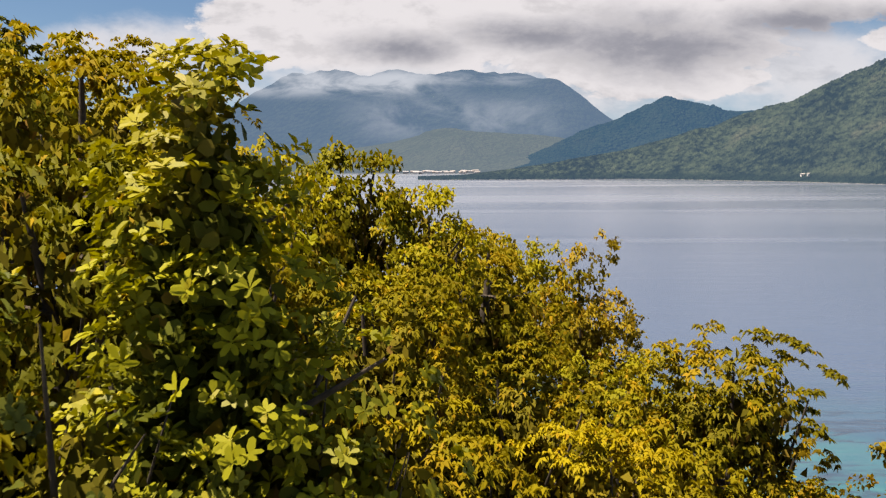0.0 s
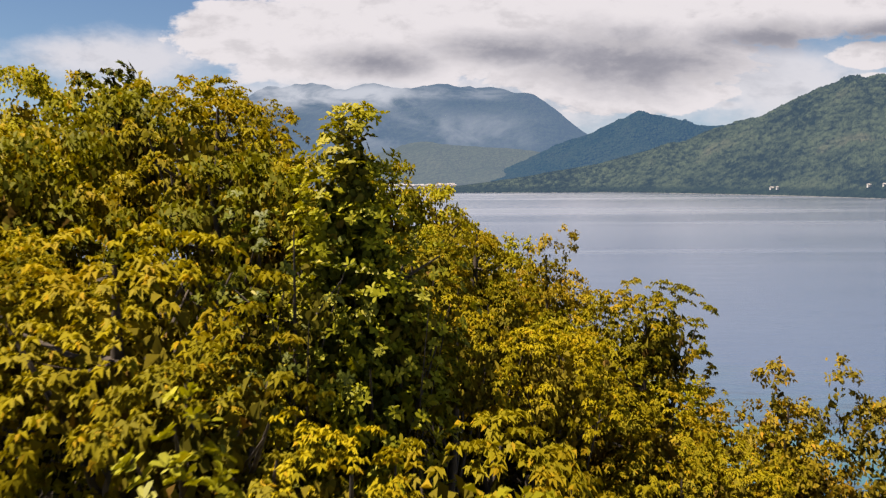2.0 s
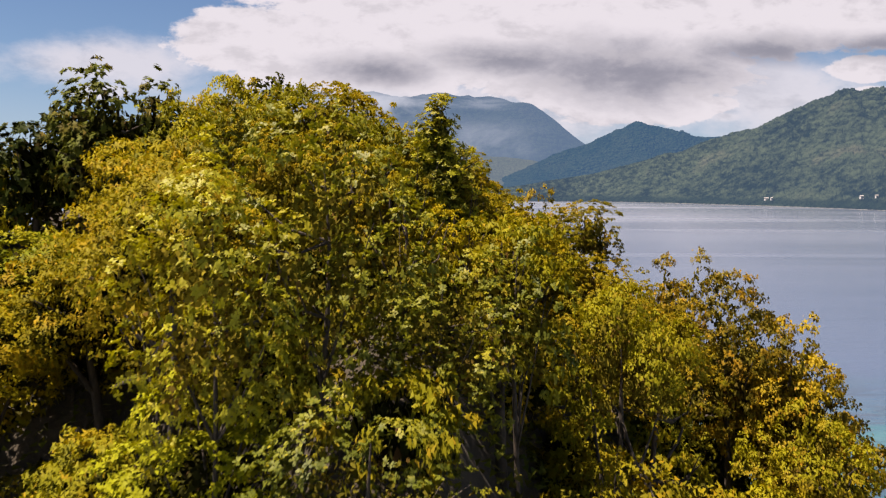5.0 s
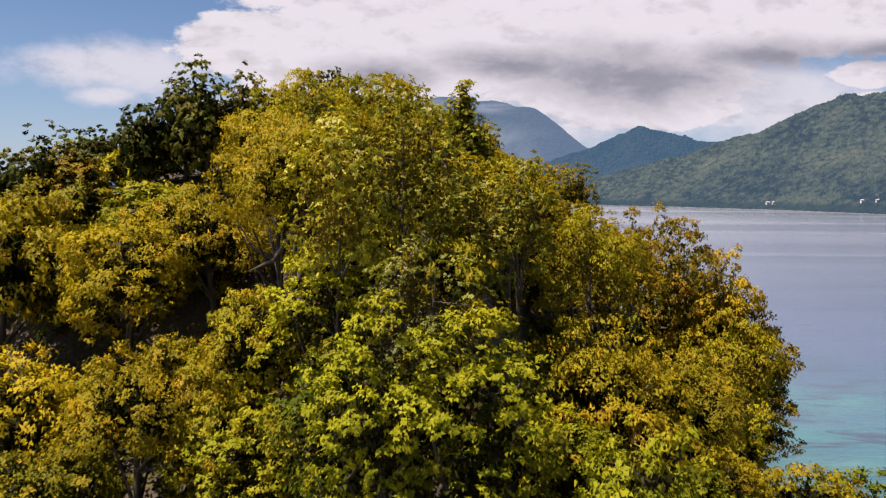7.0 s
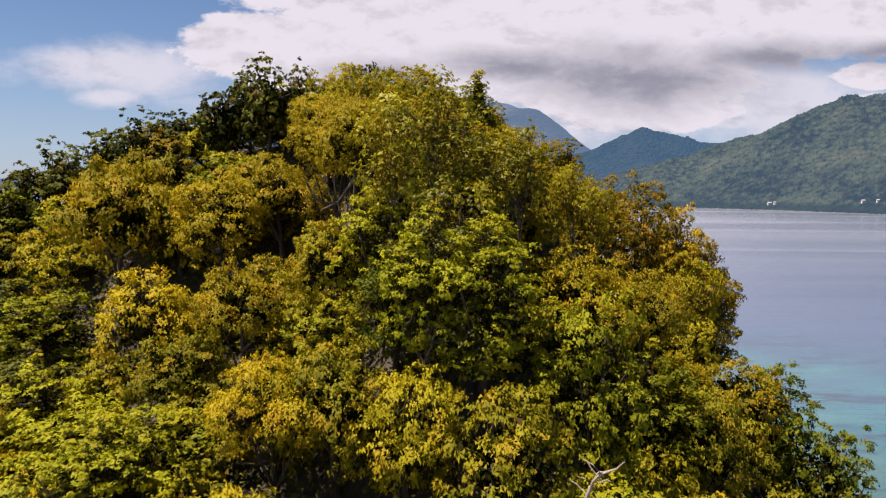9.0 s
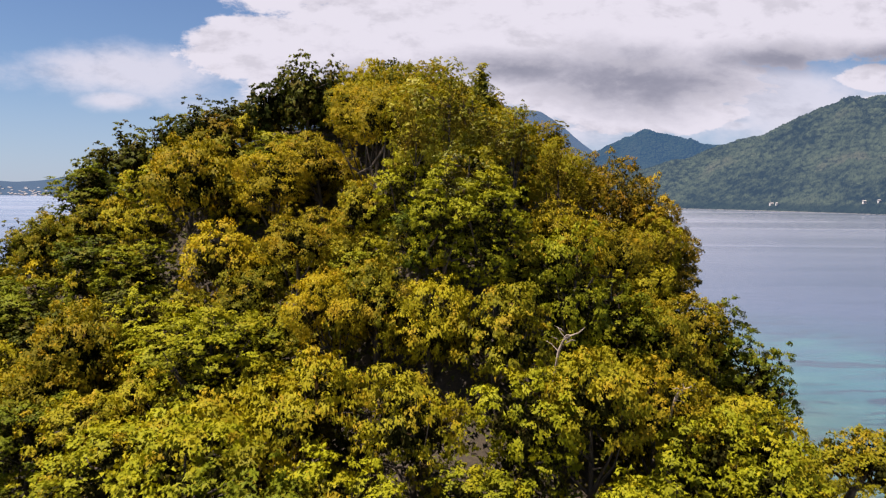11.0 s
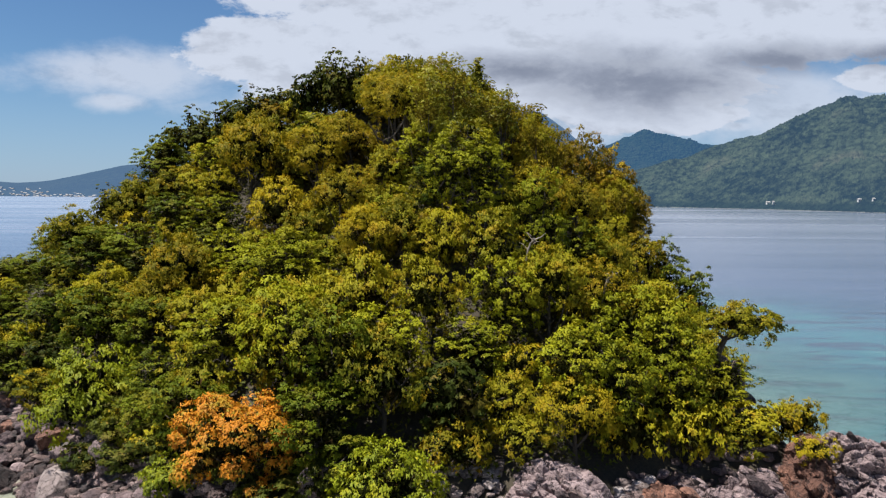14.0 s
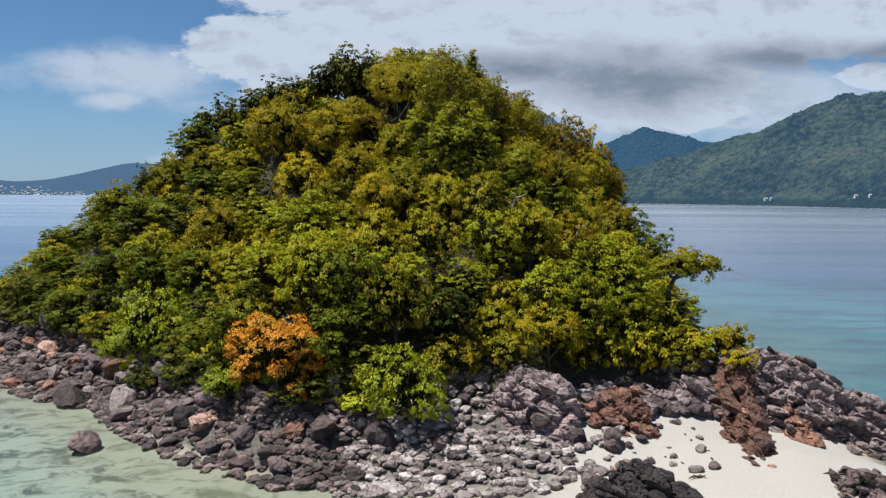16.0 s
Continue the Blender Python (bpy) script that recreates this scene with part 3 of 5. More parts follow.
def lumps_of(rng, seed, radius, height, count, size, form):
    """The billows of a crown: centres, sizes and how each is stretched."""
    if form == "cone":
        t, w = (np.arange(count) + 0.5) / count, np.arange(count) * 2.4
        rho = radius * (0.05 + 0.80 * (1 - t) ** 0.8) * rng.uniform(0.5, 1.1, count)
        centre = np.stack([rho * np.cos(w), rho * np.sin(w), height * (t - 0.5)], 1)
        return centre, size * (0.5 + 0.5 * (1 - t)) * rng.uniform(0.75, 1.2, count), rng.uniform(0.8, 1.25, (count, 3))
    i = np.arange(count) + 0.5
    low = {"dome": -0.25, "curtain": -0.9, "tuft": -0.65}[form]
    up = 1 - (1 - low) * i / count
    w = i * 2.39996 + seed
    flat = np.sqrt(1 - up ** 2)
    d = unit(np.stack([flat * np.cos(w), flat * np.sin(w), up], 1) + rng.normal(0, 0.2, (count, 3)))
    rough = 0.75 if form == "tuft" else 0.5
    swell = np.array([0.88 + rough * noise.noise(Vector(v) * 1.5 + Vector((seed * 3.1, 0, 0))) for v in d])[:, None]
    s = size * rng.uniform(0.65, 1.35, count)
    centre = d * (np.array([radius, radius, height / 2]) - s[:, None] * 0.6) * swell
    tall = {"dome": 0.75, "curtain": 1.2, "tuft": 0.9}[form]
    return centre, s, rng.uniform(0.75, 1.3, (count, 3)) * np.array([1, 1, tall])


def crown_mesh(name, seed, radius, height, count, leaves, length, width, mat, style, size, form, blade="tri", tuft=0.38):
    """A crown centred on the origin: billows of leaf sprays over darker inner leaves that close it and stand for its
    shade.
    """
    rng = np.random.default_rng(seed)
    centre, s, shape = lumps_of(rng, seed, radius, height, count, size, form)
    count = len(centre)
    away = unit(centre)
    wave = rng.normal(0, 2.4, (count, 3, 3))

    def ripple(out, k):
        """Each billow is lobed its own way."""
        return 1 + 0.22 * sum(np.sin(np.sum(out * wave[k, :, c], 1) + 2.1 * c + k) for c in range(3)) / 1.6

    # tufts at the twig ends stand proud of the billows; each is a small dome of leaves
    per = {"whorl": 12 if form == "cone" else 18 if blade == "round" else 30, "droop": 40, "loose": 32, "fine": 36}[style]
    many = max(leaves // per, 4) * 4
    weight = s if form == "cone" else s ** 2
    k = rng.choice(count, many, p=weight / np.sum(weight))
    out = unit(rand_dirs(rng, many) + away[k] * 0.35 + np.array([0, 0, 0.25]))
    tip = centre[k] + out * (s[k] * rng.uniform(0.78, 1.14, many) * ripple(out, k))[:, None] * shape[k]
    buried = np.zeros(many, bool)
    for j in range(count):
        buried |= (np.linalg.norm((tip - centre[j]) / shape[j], axis=1) < 0.8 * s[j]) & (k != j)
    good = np.flatnonzero(~buried)[:many // 4]
    tip, up_tip = tip[good], out[good]
    n = len(good) * per
    j = np.repeat(np.arange(len(good)), per)
    reach_out = size * tuft * rng.uniform(0.6, 1.4, len(good))
    out = unit(rand_dirs(rng, n) + up_tip[j] * 0.6 + np.array([0, 0, 0.55]))
    pos = tip[j] + out * (reach_out[j] * rng.uniform(0.5, 1.15, n))[:, None] * np.array([1, 1, 0.55])
    out = unit(out * 0.8 + up_tip[j] * 0.5)
    # a few leaves share each twig
    g = {"whorl": 6, "droop": 8, "loose": 4, "fine": 4}[style]
    who = np.minimum(np.arange(n) // g * g, n - 1)
    spread = {"whorl": 0.08, "droop": 0.12, "loose": 0.5, "fine": 0.6}[style] * length
    pos, out = pos[who] + rng.normal(0, 1, (n, 3)) * np.array([1, 1, 0.6]) * spread, out[who]
    turn = np.tile(np.arange(g) * 2 * math.pi / g, n // g + 1)[:n] + rng.uniform(-0.35, 0.35, n)
    tilt = np.repeat(rng.normal(0, 0.28, (n // g + 1, 3)), g, 0)[:n]
    if style == "whorl":
        face = unit(out + np.array([0, 0, 0.55]) + tilt)
        a = unit(np.cross(face, np.array([0.3, 0.2, 1.0])))
        b = np.cross(face, a)
        axis = a * np.cos(turn)[:, None] + b * np.sin(turn)[:, None] + face * rng.uniform(0.1, 0.8, (n, 1))
        normal = unit(face + rng.normal(0, 0.25, (n, 3)))
    elif style == "droop":
        flat = np.stack([np.cos(turn), np.sin(turn), np.zeros(n)], 1)
        axis = flat + out * 0.3 + np.array([0, 0, -1]) * rng.uniform(0.05, 0.75, (n, 1))
        normal = unit(np.array([0, 0, 0.9]) + flat * 0.3 + out * 0.5 + rng.normal(0, 0.25, (n, 3)))
    else:
        face = unit(out + np.array([0, 0, 0.6]) + tilt)
        axis = rand_dirs(rng, n) + out * 0.3 + np.array([0, 0, -0.3])
        normal = unit(face + rng.normal(0, 0.34, (n, 3)))
    one = leaf_arrays(rng, pos, normal, axis, length, width, blade == "round", blade == "tri")
    # blades curl towards the light: their shading follows the spray that they belong to as well as the blade
    spray = unit(up_tip[np.repeat(np.arange(len(good)), per)] * 0.9 + out * 0.6 + np.array([0, 0, 0.2]))
    curl = unit(normal * 0.42 + spray * 0.58)
    corners = len(one[0]) // n
    tri = one[0][one[1][:, :3]]
    flip = np.sum(np.cross(tri[:, 1] - tri[:, 0], tri[:, 2] - tri[:, 0]) * curl[one[1][:, 0] // corners], 1) < 0
    one[1][flip] = one[1][flip][:, ::-1]
    # inner leaves close the inside, coloured dark for the shade in the gaps
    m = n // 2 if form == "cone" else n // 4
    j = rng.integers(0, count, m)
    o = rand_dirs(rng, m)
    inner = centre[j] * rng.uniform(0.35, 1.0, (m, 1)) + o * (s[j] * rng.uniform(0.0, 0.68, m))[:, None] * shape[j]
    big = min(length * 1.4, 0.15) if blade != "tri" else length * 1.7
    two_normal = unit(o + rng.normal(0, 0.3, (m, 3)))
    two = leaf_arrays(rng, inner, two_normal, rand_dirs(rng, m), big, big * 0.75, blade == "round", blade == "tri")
    lo, hi = np.percentile(one[0], 1, axis=0), np.percentile(one[0], 99, axis=0)
    hi[2] = np.percentile(one[0][:, 2], 99.7)
    fit, mid = np.array([2 * radius, 2 * radius, height]) / (hi - lo), (lo + hi) / 2
    if form == "cone":
        fit[:2], mid[:2] = 1.0, 0.0
    verts = (np.concatenate([one[0], two[0]]) - mid) * fit
    me = mesh_from(name, verts, np.concatenate([one[1], two[1] + len(one[0])]), mat, True)
    me.materials.append(LEAF_GAP_SHADE if blade == "tri" else LEAF_DARK if form == "cone" else LEAF_NEAR_GAP_SHADE)
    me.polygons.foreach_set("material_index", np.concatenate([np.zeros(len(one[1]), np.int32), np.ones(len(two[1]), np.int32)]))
    me.normals_split_custom_set_from_vertices(np.concatenate([np.repeat(curl, corners, 0), np.repeat(two_normal, corners, 0)]))
    return me


def tube(verts, faces, pts, radii, sides=7):
    """Adds a tapered tube along pts to the lists."""
    base = len(verts)
    for i, (p, r) in enumerate(zip(pts, radii)):
        d = (Vector(pts[min(i + 1, len(pts) - 1)]) - Vector(pts[max(i - 1, 0)])).normalized()
        a = d.orthogonal().normalized()
        b = d.cross(a)
        for s in range(sides):
            w = 2 * math.pi * s / sides
            verts.append(Vector(p) + (a * math.cos(w) + b * math.sin(w)) * r)
    for i in range(len(pts) - 1):
        for s in range(sides):
            t = (s + 1) % sides
            faces.append((base + i * sides + s, base + i * sides + t, base + (i + 1) * sides + t, base + (i + 1) * sides + s))


def trunk_mesh(name, seed, tall, radius, crown_h, r0, mat):
    """A leaning tapered trunk with limbs that reach into the crown, foot at the origin."""
    rnd = random.Random(seed)
    v, f = [], []
    lean = (rnd.uniform(-0.25, 0.25), rnd.uniform(-0.25, 0.25))
    pts = [(lean[0] * t * t * 0.8 + 0.08 * math.sin(5 * t + seed), lean[1] * t * t * 0.8 + 0.08 * math.cos(4 * t), -0.5 + (tall + 0.5) * t) for t in (0, 0.15, 0.35, 0.55, 0.78, 1)]
    tube(v, f, pts, [r0 * 1.5, r0 * 1.1, r0 * 0.95, r0 * 0.8, r0 * 0.5, r0 * 0.15], 8)
    for i in range(8):
        s = Vector(pts[2 + i % 3])
        w = rnd.uniform(0, 6.28)
        e = Vector((math.cos(w) * radius * 0.75, math.sin(w) * radius * 0.75, tall - crown_h * rnd.uniform(0.1, 0.6)))
        mid = s.lerp(e, 0.5) + Vector((rnd.uniform(-0.2, 0.2), rnd.uniform(-0.2, 0.2), -0.2))
        tube(v, f, [s, mid, e], [r0 * 0.55, r0 * 0.35, r0 * 0.1], 6)
    return mesh_from(name, [tuple(p) for p in v], f, mat, True)


KINDS = {}


def tree_kind(key, category, sizes, height, tall, count, leaves, length, width, mat, style, size, form, variants, r0=0.13, blade="tri"):
    """Crowns and trunks of one kind, at one or more sizes with leaves of the same length; the foot is at the origin, the crown's top at tall."""
    KINDS[key] = dict(category=category, tall=tall, height=height, base=sizes[0], most=1.05 if form == "dome" else 1.35, made=[])
    for radius in sizes:
        s = radius / sizes[0]
        for i in range(variants):
            seed = len(KINDS) * 50 + i + int(radius * 7)
            crown = crown_mesh("crown", seed, radius, height * s, max(int(count * s ** 0.5), 8), int(leaves * s ** 1.9), length, width, mat, style, size * s ** 0.6, form, blade)
            trunk = trunk_mesh("trunk", seed, tall - height * s * 0.25, radius, height * s, r0 * s ** 0.5, BARK)
            KINDS[key]["made"].append((radius, crown, trunk))


tree_kind("broad", "tree", (2.1,), 4.6, 6.0, 22, 5600, 0.142, 0.125, LEAF_BROAD, "loose", 0.70, "curtain", 5)
tree_kind("gold", "tree", (2.4,), 3.6, 5.5, 20, 6200, 0.140, 0.105, LEAF_GOLD, "fine", 0.78, "dome", 4)
tree_kind("olive", "tree", (2.2,), 3.9, 5.6, 20, 5800, 0.140, 0.115, LEAF_OLIVE, "loose", 0.74, "dome", 4)
tree_kind("dark", "tree", (2.3, 1.4), 4.8, 6.0, 32, 9000, 0.150, 0.118, LEAF_DARK, "whorl", 0.74, "tuft", 3)
tree_kind("russet", "tree", (2.0,), 4.4, 6.0, 26, 6500, 0.118, 0.095, LEAF_RUSSET, "loose", 0.62, "tuft", 2)
tree_kind("green", "tree", (2.1,), 4.6, 6.0, 22, 5600, 0.142, 0.125, LEAF_GREEN, "loose", 0.70, "curtain", 4)
tree_kind("mid_broad", "tree", (1.7,), 4.4, 6.0, 24, 9000, 0.098, 0.092, LEAF_BROAD, "loose", 0.56, "curtain", 3)
tree_kind("mid_gold", "tree", (2.3,), 3.5, 5.5, 24, 14000, 0.096, 0.072, LEAF_GOLD, "fine", 0.72, "dome", 3)
tree_kind("mid_olive", "tree", (1.9,), 3.6, 5.6, 24, 10500, 0.097, 0.083, LEAF_OLIVE, "loose", 0.62, "dome", 3)
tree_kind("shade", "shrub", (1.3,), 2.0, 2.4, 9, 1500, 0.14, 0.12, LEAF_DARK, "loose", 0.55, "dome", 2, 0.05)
tree_kind("back", "tree", (2.4,), 4.4, 6.0, 10, 900, 0.30, 0.24, LEAF_OLIVE, "loose", 1.0, "dome", 2)
tree_kind("filler", "shrub", (1.6,), 2.4, 3.0, 11, 1600, 0.150, 0.125, LEAF_OLIVE, "loose", 0.66, "dome", 3, 0.06)
tree_kind("filler_gold", "shrub", (1.6,), 2.4, 3.0, 11, 1700, 0.150, 0.115, LEAF_GOLD, "fine", 0.66, "dome", 3, 0.06)
tree_kind("near_broad", "tree", (1.7, 0.9), 4.0, 6.0, 26, 7000, 0.080, 0.048, LEAF_GLOSSY, "whorl", 0.50, "curtain", 2, 0.06, "round")
tree_kind("near_gold", "tree", (2.1, 1.1), 3.7, 6.0, 24, 14500, 0.088, 0.042, LEAF_GOLD, "droop", 0.66, "dome", 2, 0.13, "fold")
tree_kind("near_olive", "tree", (1.9, 1.2), 3.7, 6.0, 24, 8200, 0.095, 0.066, LEAF_OLIVE, "loose", 0.60, "dome", 2, 0.13, "fold")
tree_kind("near_russet", "tree", (1.8,), 4.0, 6.0, 28, 8000, 0.105, 0.078, LEAF_RUSSET, "loose", 0.56, "tuft", 2, 0.13, "fold")
tree_kind("spire", "tree", (1.3,), 4.0, 6.0, 70, 13000, 0.082, 0.042, LEAF_SPIRE, "whorl", 0.36, "cone", 1, 0.09, "round")
tree_kind("lime", "shrub", (1.9, 1.1), 3.4, 3.4, 20, 7000, 0.120, 0.095, LEAF_LIME, "loose", 0.70, "dome", 1, 0.07)
tree_kind("orange", "shrub", (2.4,), 4.2, 4.4, 26, 13000, 0.125, 0.085, LEAF_ORANGE, "loose", 0.66, "dome", 1, 0.08)

LABELS = {"mid_broad": "leafy green tree with drooping leafy curtains", "mid_gold": "yellow-green tree with a fine-leaved umbrella crown", "mid_olive": "olive-green tree with a rounded dense crown", "near_russet": "brownish-green tree with small leaves and a rounded crown", "russet": "brownish-green tree with an open uneven crown", "green": "deep green tree with a dense shaded crown", "shade": "low dark shrub standing for the shade above the shore stones", "broad": "leafy green tree with glossy rounded leaves", "gold": "yellow-green tree with drooping narrow leaves", "olive": "olive-green tree with a dense uneven crown",
          "filler": "low olive-green shrub between the trees", "filler_gold": "low yellow-green shrub between the trees", "back": "olive-green tree with a broad leafy crown", "dark": "dark green tree with a tall shaded crown", "near_broad": "bright green tree with large glossy leaf whorls", "near_gold": "golden-green tree with drooping leaf rosettes",
          "near_olive": "olive-green tree with small dense leaves", "spire": "slender glossy-leaved tree standing above the canopy", "lime": "bright lime-green shrub above the shore stones",
          "orange": "orange-leaved shrub above the shore stones"}
PLACED = []


def plant(key, x, y, top, radius, seed, name=""):
    """One tree whose crown top stands at the height top, with a foot in the ground."""
    kind = KINDS[key]
    rnd = random.Random(seed)
    near = min(abs(m[0] - radius) for m in kind["made"])
    made = [m for m in kind["made"] if abs(m[0] - radius) < near + 0.01]
    base, crown, trunk = made[seed % len(made)]
    z = gz(x, y)
    tall = max(top - z, 1.2)
    s = radius / base
    full = kind["height"] * base / kind["base"]
    high = min(tall * 0.98, full * s * max(0.8, min(kind["most"], 0.85 * tall / (full * s))))
    turn = rnd.uniform(0, 6.28)
    root = thing(name or kind["category"], LABELS[key], kind["category"], "trees on the island" if kind["category"] == "tree" else "shrubs above the shore")
    root.matrix_basis = pose(x, y, z)
    stem = part("trunk", trunk, root)
    stem.matrix_basis = Matrix.LocRotScale((0, 0, 0), Euler((0, 0, turn)), (s, s, tall / kind["tall"]))
    leafy = part("crown", crown, root)
    leafy.matrix_basis = Matrix.LocRotScale((0, 0, tall - high / 2), Euler((0, 0, turn)), (s, s, high / full))
    PLACED.append((x, y, top, radius))
    return root


# trees that stand out: kind, x, y, crown top, crown radius
SUMMIT = [("spire", -1.25, 3.9, 25.6, 1.3), ("near_broad", -1.85, 3.2, 24.7, 0.8), ("near_broad", -0.75, 3.8, 24.3, 0.75), ("near_gold", -0.6, 5.6, 24.3, 0.9), ("near_gold", -0.2, 4.6, 23.4, 0.9), ("near_gold", 0.6, 7.0, 23.3, 1.0), ("near_gold", 1.5, 6.3, 22.7, 0.9), 
          ("near_gold", -2.0, 6.5, 25.1, 0.9), ("near_gold", -3.9, 7.6, 26.4, 1.5), ("near_olive", -3.2, 6.0, 25.2, 1.2), ("near_gold", -0.65, 7.2, 24.0, 1.1), ("near_gold", -0.5, 8.0, 22.9, 1.4), ("near_olive", -0.8, 9.4, 23.6, 1.4),
          ("near_gold", 0.8, 8.6, 22.3, 1.4), ("near_gold", 0.2, 2.2, 22.6, 1.4), ("near_gold", -1.0, 0.9, 23.1, 1.0), ("near_gold", -3.3, 2.6, 24.4, 1.4), ("near_gold", -5.2, 3.4, 24.8, 1.6), ("near_gold", -2.2, 1.6, 23.6, 1.1),
          ("near_broad", -2.0, -0.3, 23.5, 1.1), ("near_broad", -3.3, -2.4, 24.7, 1.7), ("near_broad", -4.9, -3.2, 24.1, 1.4), ("near_broad", -1.3, -2.0, 22.3, 1.4), ("near_broad", 0.1, -0.8, 22.9, 1.1), ("near_broad", -6.4, 4.5, 25.6, 0.7),
          ("near_olive", -1.2, 10.9, 25.3, 1.2), ("near_olive", -0.2, 10.2, 24.7, 0.9), ("near_olive", -2.9, 9.0, 25.5, 1.6), ("near_gold", -4.6, 10.8, 26.9, 1.7), ("near_olive", -5.9, 9.6, 26.6, 1.4), ("near_olive", -8.0, 10.6, 26.9, 1.6), ("near_olive", -7.4, 7.6, 26.0, 1.6), ("near_olive", -6.6, 6.8, 25.6, 2.0), ("dark", -6.8, 11.6, 27.2, 1.0),
          ("olive", -8.8, 9.6, 26.2, 2.0), ("gold", -6.6, 0.0, 23.9, 1.9), ("gold", -7.6, 3.6, 24.4, 2.1), ("dark", -12.2, 11.2, 27.6, 2.3), ("dark", -14.8, 11.4, 25.8, 1.6), ("dark", -10.4, 11.6, 26.4, 1.5), ("dark", -19.3, 12.7, 24.7, 2.4),
          ("russet", -18.0, 11.4, 23.6, 1.7), ("dark", -13.5, 12.0, 26.7, 1.4), ("dark", -17.4, 12.6, 24.6, 1.5), ("dark", -21.8, 12.8, 23.6, 1.7), ("dark", -27.0, 12.8, 21.2, 1.7), ("dark", -24.6, 12.6, 22.9, 2.3), ("gold", -18.0, 4.8, 21.5, 2.8), ("gold", -10.6, 5.8, 21.9, 2.4), ("gold", -13.0, 3.8, 21.1, 2.4), ("dark", -15.6, 6.2, 19.2, 1.8)]
RIGHT = [("near_gold", 2.2, 8.2, 22.8, 2.2), ("near_gold", 3.6, 8.8, 23.0, 1.1), ("near_gold", 3.4, 6.4, 21.4, 1.7), ("near_gold", 0.5, 12.0, 23.9, 1.5), ("near_russet", 3.0, 15.8, 23.4, 1.5), ("near_olive", 1.7, 20.0, 23.2, 2.2), ("near_olive", 3.0, 11.9, 21.9, 1.7),
         ("near_olive", -0.1, 0.2, 22.8, 1.3), ("near_olive", 2.7, 1.4, 21.3, 1.6), ("near_gold", 4.2, 3.8, 20.6, 1.7), ("near_russet", 6.8, 10.0, 21.3, 1.5), ("near_russet", 8.2, 8.2, 20.7, 1.7), ("near_russet", 9.7, 7.6, 19.6, 1.8), ("near_russet", 10.8, 7.8, 17.6, 2.0),
         ("near_olive", 9.4, 5.8, 17.2, 1.8), ("russet", 12.2, 10.8, 16.4, 1.9), ("olive", 8.4, 5.0, 15.4, 2.0), ("russet", 10.6, 6.4, 14.4, 1.7), ("gold", 2.5, -1.8, 18.0, 2.6), ("gold", 5.4, 0.2, 16.9, 2.0), ("broad", 1.1, -4.0, 16.3, 1.7), ("broad", 1.6, -8.0, 17.2, 1.7),
         ("gold", 7.9, 2.4, 13.0, 1.9), ("gold", 9.8, 0.4, 13.1, 2.0), ("green", 11.6, 1.4, 12.9, 1.9), ("green", 12.9, -1.4, 11.0, 1.8), ("broad", 5.0, -3.4, 14.6, 2.0), ("olive", 7.4, -3.0, 12.8, 1.9)]
